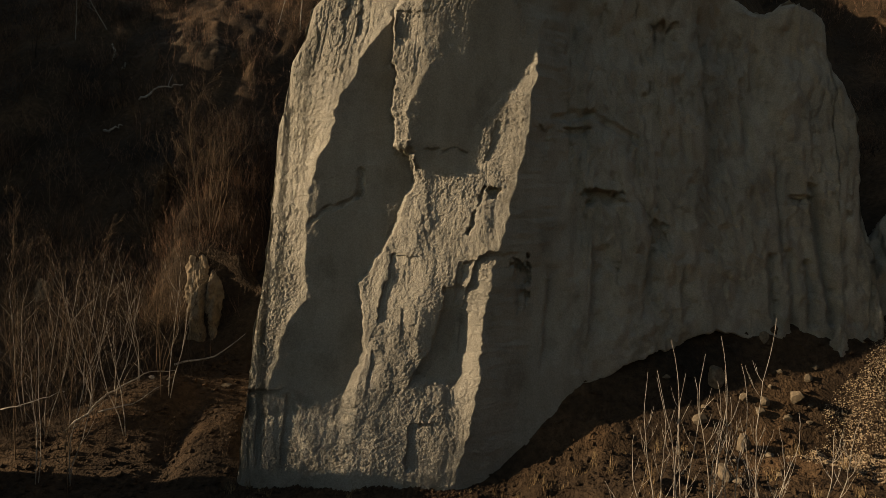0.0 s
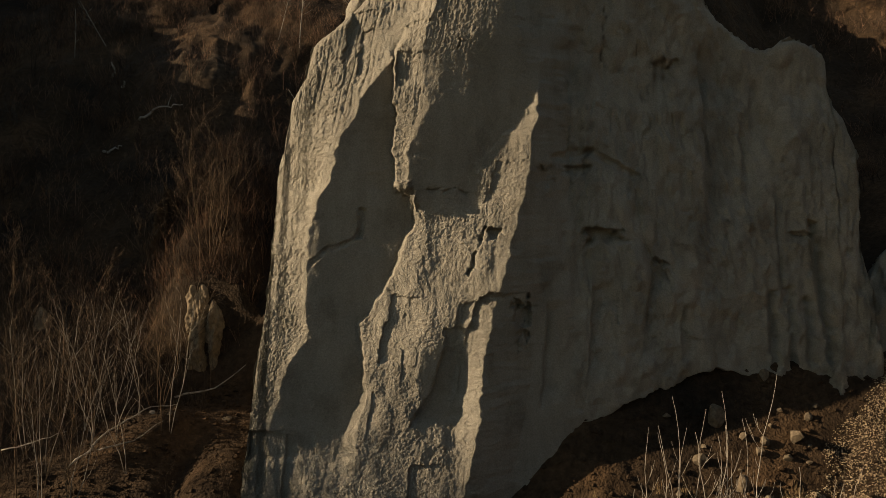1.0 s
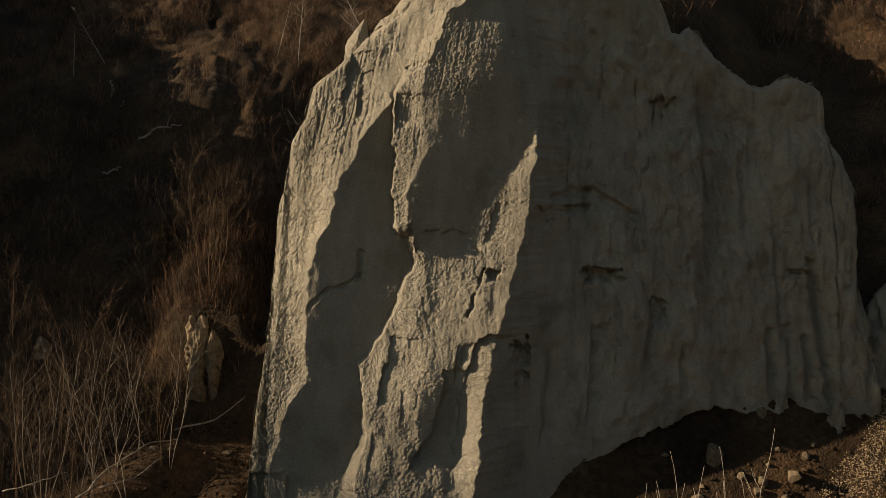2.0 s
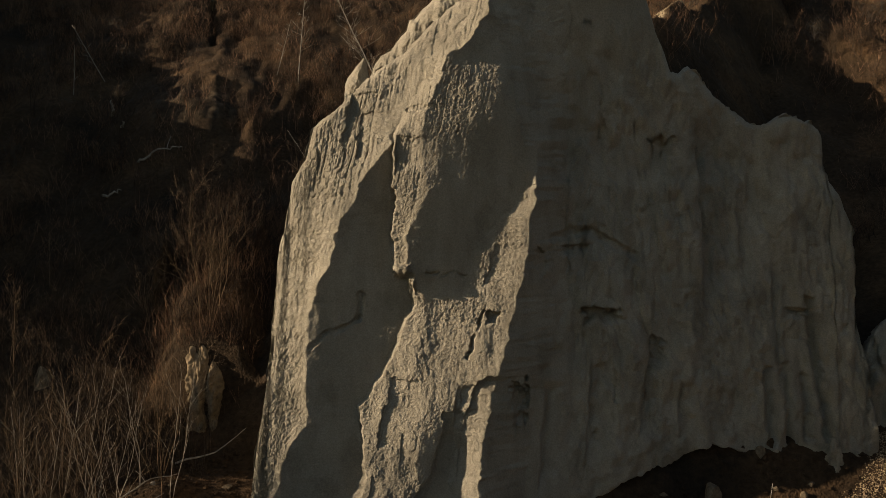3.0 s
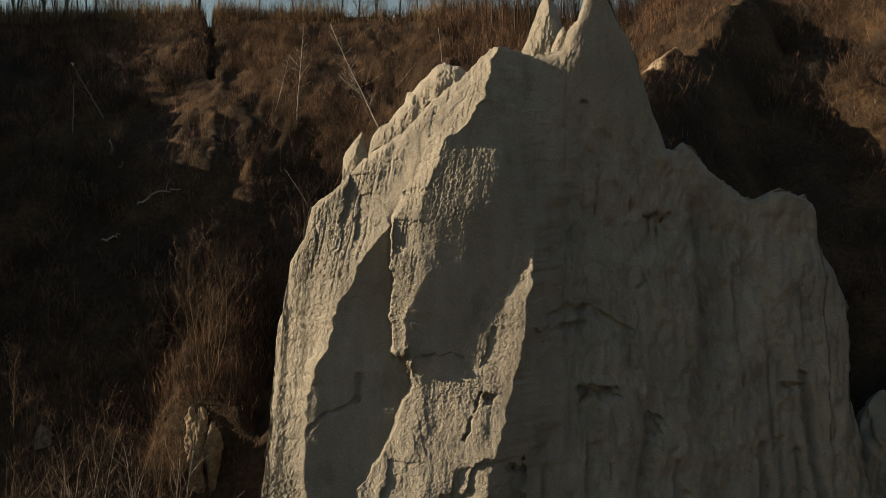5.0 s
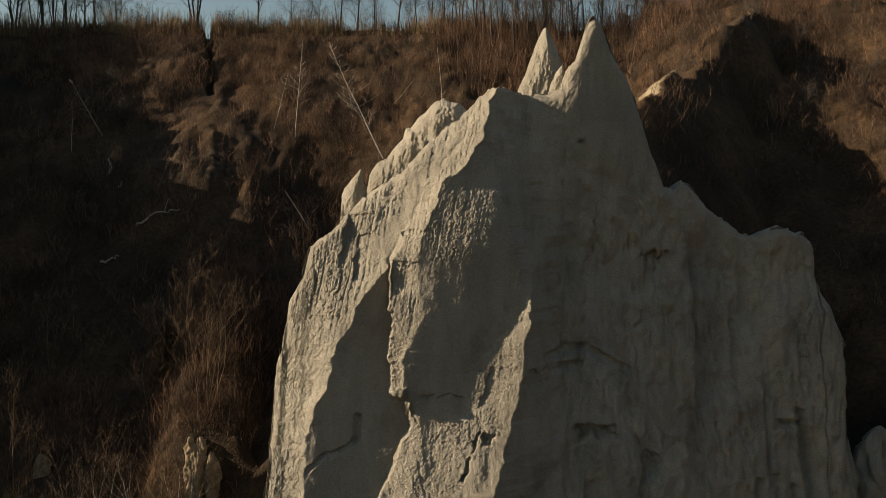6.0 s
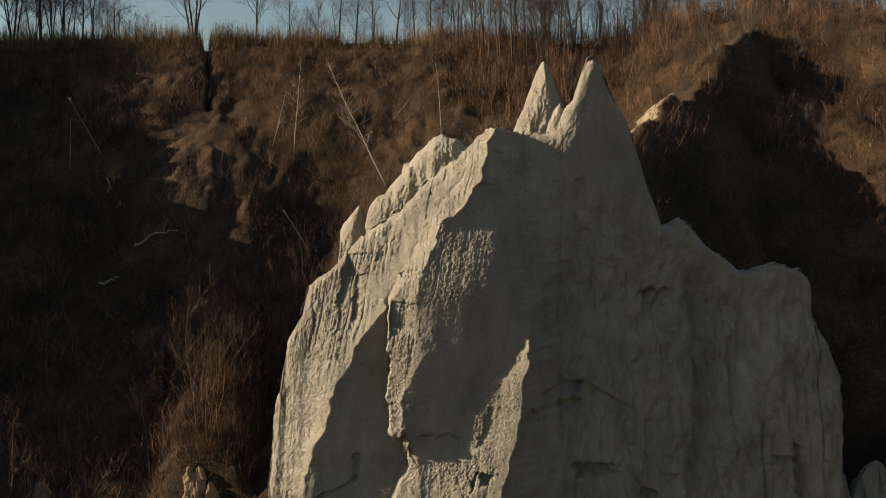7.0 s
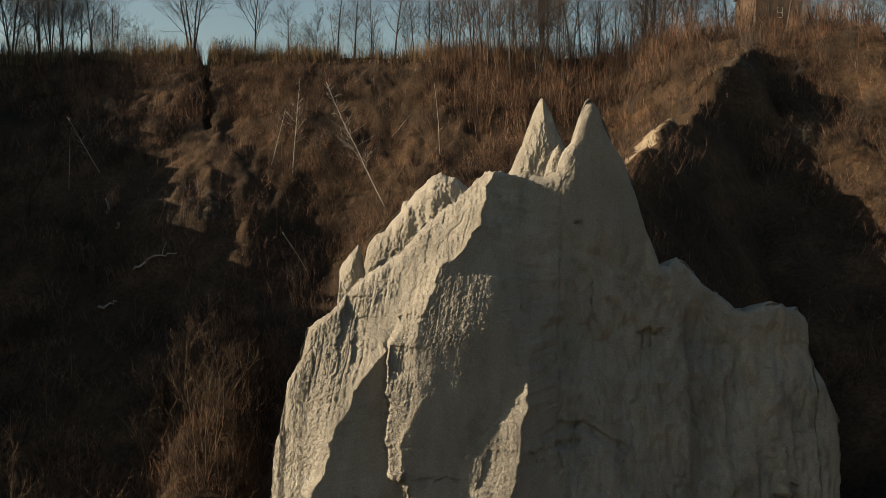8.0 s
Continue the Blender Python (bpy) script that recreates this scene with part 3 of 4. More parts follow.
# ---- the ground: scree, bluff, ridges and the plateau, one sheet ----
SLOPE = [(-3000, -8), (-60, -4), (10, -1), (36, 0), (43, 0.5), (47, 1.8), (56, 4.2), (62, 6.8), (70, 14), (77, 20.5), (88, 28), (95, 34), (105, 40.5), (113, 46), (125, 53.5), (136, 59.6), (139, 60), (170, 60.5), (4000, 60)]
# knots up to y 66: nose hidden behind the pinnacle, raised to shade the gully
RIDGE = [(53, 12, 10), (57, 13, 28), (61, 14, 33), (66, 15, 37), (70, 17, 38.8), (74, 20.3, 39.8), (80.5, 24, 42), (88.5, 30, 45.6), (91, 32.5, 47.6), (93.5, 34.2, 51.4), (97.5, 37.8, 54.0), (112, 46, 57), (136, 56, 60)]
GULLY_SIDE = [(40, 2.3), (48, 9.5), (60, 19), (70, 26), (79, 31.5), (86, 37.5), (93, 43), (100, 49), (112, 57), (136, 60.3), (4000, 60)]
SPUR = [(60, -18.2, 12.5), (63, -18.4, 14.5), (66, -19.2, 18), (70, -20, 21), (77, -21.5, 25)]
# unseen bluff off to the left, added to shade the slope and thicket
SHADE_BLUFF = [(43, -54, 8), (47, -54, 16), (50, -54, 18), (52, -54, 26), (55.5, -54, 26), (57, -54, 19), (61, -54, 20), (64, -54, 36), (69, -57, 43), (80, -62, 42.5), (86, -64, 45.5), (93, -67, 50.5), (104, -71, 55.5), (118, -79, 65.5), (126, -83, 71), (140, -92, 78)]


def ground_height(x, y):
    s = np.array(SLOPE)
    z = np.interp(y, s[:, 0], s[:, 1])
    # scree fan beside the pinnacle
    fan = np.where(y > 43.1, np.minimum(2.4 + 1.2 * (y - 43.1), 8.7 + 0.30 * (y - 48.3)), 2.4 + 0.05 * (y - 43.1))
    w = smooth(0.5, 9.0, x + 0.6 * (y - 44)) * smooth(8, 34, y) * smooth(75, 58, y)
    z = z + (np.maximum(fan, z) - z) * w
    g = np.array(GULLY_SIDE)
    q = np.interp(y, g[:, 0], g[:, 1])
    z = z + (np.maximum(q + 0.10 * np.clip(x - 40, -20, 20), z) - z) * smooth(24, 38, x) * smooth(44, 52, y)
    k = np.array(RIDGE)
    crest = np.interp(y, k[:, 0], k[:, 2]) + 0.5 * fbm(y * 0.3, x * 0, 3, 77)
    off = x - np.interp(y, k[:, 0], k[:, 1]) - 0.8 * fbm(y * 0.2, x * 0 + 4, 3, 78)
    ridge = crest - np.where(off > 0, 1.35, 0.8) * np.sqrt(off ** 2 + 0.3)
    z = np.where((y > 54) & (y < 137), np.maximum(z, ridge), z)
    k = np.array(SHADE_BLUFF)
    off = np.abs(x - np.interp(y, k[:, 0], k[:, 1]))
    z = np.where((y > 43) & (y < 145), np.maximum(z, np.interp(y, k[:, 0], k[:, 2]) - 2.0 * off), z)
    # soil spur above the small pillar, and the drain cut into the rim
    k = np.array(SPUR)
    off = np.abs(x - np.interp(y, k[:, 0], k[:, 1]) - 0.5 * fbm(y * 0.5, x * 0.1, 3, 79))
    z = np.where((y > 60.5) & (y < 80), np.maximum(z, np.interp(y, k[:, 0], k[:, 2]) - 0.25 * off - 1.1 * np.maximum(off - 2.2, 0) ** 1.5), z)
    cut = x + 39.5 - 0.29 * (138 - y) - 0.35 * vnoise(y * 0.4, y * 0, 76)
    z = z - 2.4 * np.exp(-(cut / 0.5) ** 2) * smooth(112, 117, y) * smooth(146, 141, y)
    # unseen mound left of the view, added to shade the pinnacle's foot
    z = np.maximum(z, 12.5 - 2.2 * np.maximum(np.hypot((x + 33) * 1.0, np.maximum(np.abs(y - 34) - 4.5, 0)) - 1.0, 0) * smooth(60, 30, np.abs(y - 34)))
    # unseen rising bank beside the scree, added to block skylight from the shaded face
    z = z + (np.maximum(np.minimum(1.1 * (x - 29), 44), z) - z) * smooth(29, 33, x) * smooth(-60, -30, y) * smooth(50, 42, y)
    # banks and hummocks at the foot
    z = z + 1.5 * np.exp(-(((x + 13.3) / 2.2) ** 2 + ((y - 46.8) / 2.6) ** 2)) + 1.1 * np.exp(-(((x + 20 - (y - 49) * 0.75) / 2.0) ** 2 + ((y - 49.5) / 3.2) ** 2)) - 0.9 * np.exp(-(((x + 16.3) / 0.9) ** 2 + ((y - 47) / 4) ** 2))
    z = z + 2.6 * np.exp(-(((x + 30) / 6) ** 2 + ((y - 60) / 6) ** 2)) + 1.2 * np.exp(-(((x + 21) / 5) ** 2 + ((y - 52) / 3) ** 2))
    # slumped scar under a broken lip
    slump = np.exp(-(((x + 29) / 8.5) ** 2 + ((y - 94) / 6.5) ** 2))
    lip = y - 99.0 + 0.10 * (x + 29) + 2.2 * fbm(x * 0.25, y * 0.1, 3, 88)
    z = z + slump * (0.3 * np.abs(fbm(x * 0.45, y * 0.30, 4, 89)) + 0.2 * fbm(x * 1.3, y * 0.8, 3, 90)) + 0.5 * smooth(-0.5, 0.5, lip) * np.exp(-((x + 29) / 7) ** 2) * smooth(12, 1, lip)
    z = z + 0.8 * np.exp(-(((x + 29) / 5.5) ** 2 + ((y - 95) / 8) ** 2)) - 4.5 * np.exp(-(((x + 14.5) / 6.5) ** 2 + ((y - 93) / 9) ** 2))
    steep = smooth(58, 70, y) * smooth(137, 130, y)
    z = z + steep * (1.3 * fbm(x * 0.10, y * 0.05, 4, 81) + 0.35 * fbm(x * 0.5, y * 0.3, 3, 83))
    z = z + (1 - steep) * smooth(-40, 10, y) * smooth(170, 139, y) * 0.14 * fbm(x * 0.6, y * 0.6, 4, 85)
    z = z + smooth(2, 5, x) * smooth(34, 38, y) * smooth(50, 46, y) * ((0.30 * fbm(x * 0.55, y * 0.8, 4, 86) + 0.12 * fbm(x * 2.0, y * 2.0, 3, 87)) * smooth(46.5, 43.5, y))
    return z


def axis(parts):
    return np.unique(np.concatenate([np.linspace(a, b, n) for a, b, n in parts]))


gx = axis([(-3000, -130, 14), (-130, -60, 50), (-60, -34, 120), (-34, 34, 220), (34, 60, 60), (60, 130, 50), (130, 3000, 14)])
gy = axis([(-3000, -60, 10), (-60, 30, 40), (30, 52, 150), (52, 64, 60), (64, 140, 170), (140, 180, 20), (180, 4500, 14)])
GX, GY = np.meshgrid(gx, gy)
GZ = ground_height(GX, GY)
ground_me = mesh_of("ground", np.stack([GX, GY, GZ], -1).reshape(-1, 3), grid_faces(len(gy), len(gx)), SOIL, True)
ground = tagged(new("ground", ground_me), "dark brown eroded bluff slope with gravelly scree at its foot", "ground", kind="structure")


def ground_at(x, y):
    return float(ground_height(np.array([x], float), np.array([y], float))[0])


# ---- plants ----
class Sticks:
    """Collects tapered round sticks into one mesh."""

    def __init__(self):
        self.v, self.f = [], []

    def add(self, pts, radii, sides=4):
        base = len(self.v)
        n = len(pts)
        for k, (p, r) in enumerate(zip(pts, radii)):
            d = (pts[min(k + 1, n - 1)] - pts[max(k - 1, 0)]).normalized()
            u = d.orthogonal().normalized()
            w = d.cross(u)
            for s in range(sides):
                a = 2 * math.pi * s / sides
                self.v.append(p + (u * math.cos(a) + w * math.sin(a)) * r)
        for k in range(n - 1):
            for s in range(sides):
                a, b = base + k * sides + s, base + k * sides + (s + 1) % sides
                self.f.append((a, b, b + sides, a + sides))
        self.f.append(tuple(base + s for s in reversed(range(sides))))
        self.f.append(tuple(base + (n - 1) * sides + s for s in range(sides)))


def bent(rng, p, d, length, steps, wander, up):
    pts = [p.copy()]
    for _ in range(steps):
        d = (d + Vector((rng.gauss(0, wander), rng.gauss(0, wander), rng.gauss(0, wander) + up))).normalized()
        pts.append(pts[-1] + d * (length / steps))
    return pts


def tree(name, label, seed, height, spread, bark, twigs, stems=1, levels=3, thick=0.011, first=0.3, fine=1.0, lean=(0, 0), group="", least=0.010, wander=0.05):
    """A leafless tree with its base at the origin: trunk and limbs, and a crown of twigs."""
    rng = random.Random(seed)
    wood, crown = Sticks(), Sticks()

    def grow(p, d, length, radius, level):
        steps = 5 if level == 0 else 4 if level == 1 else 2
        pts = bent(rng, p, d, length, steps, wander + 0.05 * level, 0.03 + 0.04 * level)
        radii = [radius * (1 - 0.78 * k / steps) for k in range(steps + 1)]
        (wood if level < 2 else crown).add(pts, radii, 5 if level == 0 else 4 if level == 1 else 3)
        if level >= levels:
            return
        count = {0: 11, 1: 7, 2: 5}.get(level, 3)
        count = max(2, int(count * fine))
        for k in range(count):
            t = (first if level == 0 else 0.2) + (1 - (first if level == 0 else 0.2)) * (k + rng.random()) / count
            i = min(int(t * steps), steps - 1)
            q = pts[i].lerp(pts[i + 1], t * steps - i)
            along = (pts[i + 1] - pts[i]).normalized()
            a = rng.random() * 2 * math.pi
            side = (along.orthogonal().normalized() @ Matrix.Rotation(a, 3, along)).normalized()
            out = (along * (1.0 - spread) + side * (0.45 + spread)).normalized()
            grow(q, out, length * (0.52 - 0.22 * t) * rng.uniform(0.7, 1.2) * (1.15 if level else 1), max(radius * (1 - 0.78 * t) * 0.5, least), level + 1)

    for k in range(stems):
        a = rng.random() * 2 * math.pi
        tilt = 0 if stems == 1 else rng.uniform(0.08, 0.28)
        d = Vector((math.cos(a) * tilt + lean[0], math.sin(a) * tilt + lean[1], 1)).normalized()
        grow(Vector((math.cos(a) * tilt, math.sin(a) * tilt, -0.3)), d, height * (1 if k == 0 else rng.uniform(0.7, 0.95)), max(height * thick * (1 if stems == 1 else 0.7), 0.03), 0)
    ob = tagged(new(name), label, "tree", group)
    part("trunk", mesh_of("trunk", wood.v, wood.f, bark, True), ob)
    if crown.v:
        part("crown", mesh_of("crown", crown.v, crown.f, twigs, True), ob)
    return ob


def plant_at(ob, x, y, turn=0, size=1.0, sink=0.1):
    ob.matrix_basis = Matrix.Translation((x, y, ground_at(x, y) - sink)) @ Matrix.Rotation(turn, 4, "Z") @ Matrix.Scale(size, 4)
    return ob


def plant_copy(ob, x, y, turn=0, size=1.0, sink=0.1):
    c = copy_thing(ob, Matrix())
    return plant_at(c, x, y, turn, size, sink)


RIM = "bare trees along the bluff's rim"
rim_kinds = [tree("bare_tree", "leafless dark tree standing on the bluff's grassy rim", 11, 15.0, 0.36, BARK, BARK, 1, 3, 0.013, 0.25, 1.45, group=RIM, least=0.016),
             tree("bare_tree", "leafless slender tree with upswept twigs on the rim", 12, 12.0, 0.15, BARK, BARK, 1, 3, 0.010, 0.15, 1.45, group=RIM, least=0.016),
             tree("bare_tree", "leafless many-stemmed dark tree on the rim", 13, 13.5, 0.25, BARK, BARK, 4, 3, 0.010, 0.3, 1.0, group=RIM, least=0.016),
             tree("bare_tree", "thin leafless young tree on the rim", 14, 12.5, 0.2, BARK, TWIG, 1, 2, 0.010, 0.3, 1.0, group=RIM, least=0.020),
             tree("bare_tree", "broad leafless tree forking low into rising limbs on the rim", 15, 17.0, 0.30, BARK, BARK, 4, 3, 0.012, 0.18, 1.15, group=RIM, least=0.018)]
RIM_PLAN = [(4, -41.8, 138, 0.3, 1.1), (4, -69, 140, 2.3, 0.9), (4, -75, 142, 4.0, 1.0), (1, -60, 140, 1.2, 0.95), (0, -26, 142, 4.4, 0.6), (1, -31, 138, 1.0, 1.25), (2, -66.5, 139, 0.5, 1.25), (2, -65.5, 141, 3.5, 1.1), (0, -74, 140, 3.5, 1.0), (2, -72, 143, 2.5, 1.0), (1, -63, 139, 2.0, 0.8), (3, -59, 138, 0, 1.1), (3, -55.5, 138, 1, 0.9),
            (3, -17, 139, 2, 1.1), (3, -14, 140, 3, 1.15), (0, -7, 139, 2.2, 0.85), (3, -11, 141, 4, 1.0), (1, -20.5, 139, 0.5, 0.55), (3, -3.5, 138, 5, 0.9), (0, -1, 142, 1.2, 0.8)]
rng = random.Random(5)
for k in range(78):
    RIM_PLAN.append((rng.choice((1, 3, 3, 0, 4, 0)) if k % 2 else 3, rng.uniform(1, 78) if k % 3 else rng.uniform(1, 42), rng.uniform(124, 150), rng.uniform(0, 6), rng.uniform(0.7, 1.2)))
RIM_BACK = [(rng.choice((0, 2, 2, 3, 1)), rng.uniform(-84, -56) if k % 3 else rng.uniform(-30, 4), rng.uniform(142, 165), rng.uniform(0, 6), rng.uniform(0.45, 0.85)) for k in range(18)] + [(2, 66.5, 152, 1, 0.9), (2, 70.5, 150, 3, 0.8), (0, 68.5, 155, 2, 0.9), (1, 73.5, 153, 5, 1.0), (3, 69.5, 146, 1, 0.9)]
used = set()
for kind, tx, ty, turn, size in RIM_PLAN + RIM_BACK:
    (plant_copy if kind in used else plant_at)(rim_kinds[kind], tx, ty, turn, size * 1.15)
    used.add(kind)


def spikes(p, d, ln, base, r):
    """Three-sided tapered sticks from p along d: verts and faces."""
    n = len(p)
    a0 = r.uniform(0, 6.28, n)
    b = base if isinstance(base, np.ndarray) else np.full((n, 1), base)
    tri = [p + b * np.stack([np.cos(a0 + a), np.sin(a0 + a), 0 * a0 - 0.5], -1) for a in (0, 2.1, 4.2)]
    verts = np.stack([*tri, p + d * ln], 1).reshape(-1, 3)
    i = np.arange(n)[:, None] * 4
    return verts, np.concatenate([i + np.array([[0, 1, 3]]), i + np.array([[1, 2, 3]]), i + np.array([[2, 0, 3]])])


def stick_field(rng_seed, spots, per, length, base, spread, upright=1.0, twigs=0, fan=0.36):
    """Stems fanning out of each spot, with side twigs on them."""
    r = np.random.RandomState(rng_seed)
    n = len(spots) * per
    tall = np.repeat(0.35 + 1.35 * r.uniform(0, 1, len(spots)) ** 1.6, per)[:, None]
    p = np.repeat(spots, per, 0) + np.stack([r.normal(0, spread, n), r.normal(0, spread, n), np.zeros(n)], -1)
    p[:, 2] = ground_height(p[:, 0], p[:, 1]) - 0.05
    d = np.stack([r.normal(0, fan, n), r.normal(0, fan, n), upright * np.ones(n)], -1)
    d /= np.linalg.norm(d, axis=1)[:, None]
    ln = length * r.uniform(0.45, 1.15, n)[:, None] * tall
    v, f = spikes(p, d, ln, base, r)
    if twigs:
        k = np.repeat(np.arange(n), twigs)
        m = len(k)
        q = p[k] + d[k] * ln[k] * r.uniform(0.25, 0.95, m)[:, None]
        e = d[k] + np.stack([r.normal(0, 0.75, m), r.normal(0, 0.75, m), r.normal(0.15, 0.3, m)], -1)
        e /= np.linalg.norm(e, axis=1)[:, None]
        v2, f2 = spikes(q, e, ln[k] * r.uniform(0.15, 0.45, m)[:, None], base * 0.6, r)
        v, f = np.concatenate([v, v2]), np.concatenate([f, f2 + len(v)])
    return v, f


def scatter(seed, n, box, keep):
    r = np.random.RandomState(seed)
    x, y = r.uniform(box[0], box[1], n), r.uniform(box[2], box[3], n)
    ok = keep(x, y, r)
    x, y = x[ok], y[ok]
    return np.stack([x, y, ground_height(x, y) - 0.05], -1)


def on_bluff(x, y, r):
    patch = fbm(x * 0.08, y * 0.08, 3, 91) + 0.9 * fbm(x * 0.32, y * 0.22, 3, 92)
    bare = np.exp(-(((x + 29) / 6) ** 2 + ((y - 92.5) / 3.6) ** 2))
    return (np.abs(x) < 0.60 * y + 4) & (r.uniform(0, 1, len(x)) < np.clip(0.55 + 1.2 * patch, 0.18, 1) * (1 - 0.75 * bare)) & (r.uniform(0, 1, len(x)) > 0.85 * np.exp(-(((x - 33) / 7) ** 2 + ((y - 77) / 9) ** 2))) & (np.abs(x + 39.5 - 0.29 * (138 - y)) > 0.75) & (np.hypot((x - 20.8 - (y - 78) * 0.62) / 1.9, (y - 78) / 6.5) > 1) & (np.hypot((x - 37.5) / 4, (y - 96) / 4) > 1) & (np.hypot((x - 45 - (y - 114) * 0.7) / 3, (y - 114) / 6) > 1)


brush = stick_field(1, scatter(21, 20000, (-85, 85, 64, 138), on_bluff), 5, 2.5, 0.026, 0.5, 1.0, 6, 0.5)
tagged(new("brush", mesh_of("brush", *brush, BRUSH)), "dense leafless reddish-brown brush on the bluff slope", "brush", kind="stuff")
reeds = stick_field(2, scatter(22, 5200, (-85, 20, 134, 139), lambda x, y, r: (fbm(x * 0.14, y * 0.3, 3, 95) > r.uniform(-0.7, 0.25, len(x))) & (np.abs(x + 39.6) > 0.9)), 5, 2.7, 0.04, 0.3, 4.0)
tagged(new("reeds", mesh_of("reeds", *reeds, REED)), "dry straw-coloured reeds along the bluff's rim", "reeds", kind="stuff")

tallbrush = stick_field(8, scatter(28, 900, (-2, 64, 112, 140), lambda x, y, r: x > 6 - 0.4 * (y - 112)), 6, 4.8, 0.045, 0.7, 1.8, 4)
tagged(new("tall_brush", mesh_of("tall_brush", *tallbrush, BRUSH)), "tall leafless brown saplings crowding the upper slope", "brush", kind="stuff")

# ---- shrubs that break up the slope ----
SHRUBS = "leafless shrubs on the bluff"
shrub_kinds = [tree("shrub", "rounded leafless reddish-brown shrub on the bluff slope", 81, 3.6, 0.30, UNDER, BRUSH, 6, 2, 0.010, 0.15, 0.65, group=SHRUBS, wander=0.12, least=0.020),
               tree("shrub", "tall leafless grey-brown shrub on the bluff slope", 82, 5.5, 0.22, UNDER, UNDER, 5, 2, 0.009, 0.2, 0.7, group=SHRUBS, wander=0.1, least=0.020),
               tree("shrub", "spreading leafless dark shrub on the bluff slope", 83, 3.0, 0.45, BARK, BARK, 6, 2, 0.010, 0.1, 0.65, group=SHRUBS, wander=0.16, least=0.018)]
for ob in shrub_kinds:
    tagged(ob, category="shrub")
r = random.Random(17)
spots = []
while len(spots) < 150:
    tx, ty = r.uniform(-62, 62) if len(spots) % 2 else r.uniform(14, 74), r.uniform(70, 136)
    if abs(tx) < 0.6 * ty and not (24 < tx < 41 and ty < 90) and math.hypot(tx - 20.8 - (ty - 78) * 0.62, (ty - 78) * 0.4) > 3.5 and abs(tx + 39.5 - 0.29 * (138 - ty)) > 2.5 and math.hypot((tx + 29) / 8, (ty - 95) / 6) > 1:
        spots.append((tx, ty))
for k, (tx, ty) in enumerate(spots):
    (plant_at if k < 3 else plant_copy)(shrub_kinds[k % 3], tx, ty, r.uniform(0, 6), r.uniform(0.6, 1.25))


# ---- birches and dead wood on the slope ----
def birch(seed, height, lean, branches, reach, label):
    """A pale slender trunk with short side branches along its upper part."""
    r = random.Random(seed)
    wood, twigs = Sticks(), Sticks()
    d = Vector((lean[0], lean[1], 1)).normalized()
    pts = bent(r, Vector((0, 0, -0.3)), d, height, 8, 0.025, 0.0)
    wood.add(pts, [height * 0.0055 * (1 - 0.85 * k / 8) + 0.014 for k in range(9)], 6)
    for k in range(branches):
        t = 0.35 + 0.63 * k / branches
        i = min(int(t * 8), 7)
        q = pts[i].lerp(pts[i + 1], t * 8 - i)
        a = r.random() * 6.28
        side = Vector((math.cos(a), math.sin(a) * 0.6, r.uniform(0.2, 0.9)))
        ln = reach * (1.15 - t) * r.uniform(0.6, 1.2)
        b = bent(r, q, side.normalized(), ln, 3, 0.12, 0.05)
        twigs.add(b, [0.026, 0.020, 0.014, 0.008], 3)
        for e in range(2):
            twigs.add(bent(r, b[1 + e], (side.normalized() + Vector((r.gauss(0, 0.5), r.gauss(0, 0.5), 0.4))).normalized(), ln * 0.5, 2, 0.1, 0.05), [0.02, 0.015, 0.009], 3)
    ob = tagged(new("birch_tree"), label, "tree", "pale birches on the slope")
    part("trunk", mesh_of("trunk", wood.v, wood.f, BIRCH, True), ob)
    part("crown", mesh_of("crown", twigs.v, twigs.f, BIRCH, True), ob)
    return ob


plant_at(birch(31, 18.0, (-0.53, 0.05), 34, 4.2, "leaning pale leafless birch above the pinnacle's shoulder"), -5.6, 96.5)
plant_at(birch(32, 13.0, (0.02, 0), 16, 3.0, "upright pale slender birch among brown brush"), -18.6, 103.5)
plant_at(birch(33, 10.0, (0.0, 0), 3, 1.2, "straight pale dead trunk, almost without branches"), 0.7, 107.0)
plant_at(birch(34, 9.0, (-0.5, 0), 10, 2.0, "leaning thin pale birch in the shaded brush"), -43.5, 103.5)
plant_at(birch(35, 6.0, (-0.45, 0), 2, 0.8, "thin dead birch stem leaning over the shaded slope"), -14.9, 92.5)
plant_at(birch(36, 6.5, (0.05, 0), 4, 1.0, "short pale birch stem on the dark slope"), -45.8, 99.0)
plant_at(birch(37, 8.0, (0.3, 0), 7, 1.6, "thin crooked birch beside the upright one"), -21.8, 105.0)
plant_at(birch(38, 5.0, (0.9, 0), 2, 0.8, "low slanting dead stem in the brush"), -6.5, 113.0)


def log(name, label, pts, radius, mat=WOOD, crook=0.9):
    r = random.Random(len(label))
    st = Sticks()
    n = len(pts)
    key = [Vector((x, y, ground_at(x, y) + h)) for x, y, h in pts]
    way = [key[k].lerp(key[k + 1], e / 4) + (Vector((r.gauss(0, 1), r.gauss(0, 1), r.gauss(0, 1))) * radius * crook if e else Vector()) for k in range(n - 1) for e in range(4)] + [key[-1]]
    st.add(way, [radius * (1 - 0.75 * k / len(way)) for k in range(len(way))], 7)
    x, y, h = pts[n // 2]
    q = Vector((x, y, ground_at(x, y) + h))
    for _ in range(1 if n > 3 else 0):
        st.add(bent(r, q, Vector((r.gauss(0, 1), r.gauss(0, 0.5), 0.8)).normalized(), radius * 14, 3, 0.15, 0.05), [radius * 0.35, radius * 0.28, radius * 0.2, radius * 0.1], 4)
    return tagged(new(name, mesh_of(name, st.v, st.f, mat, True)), label, "dead wood")


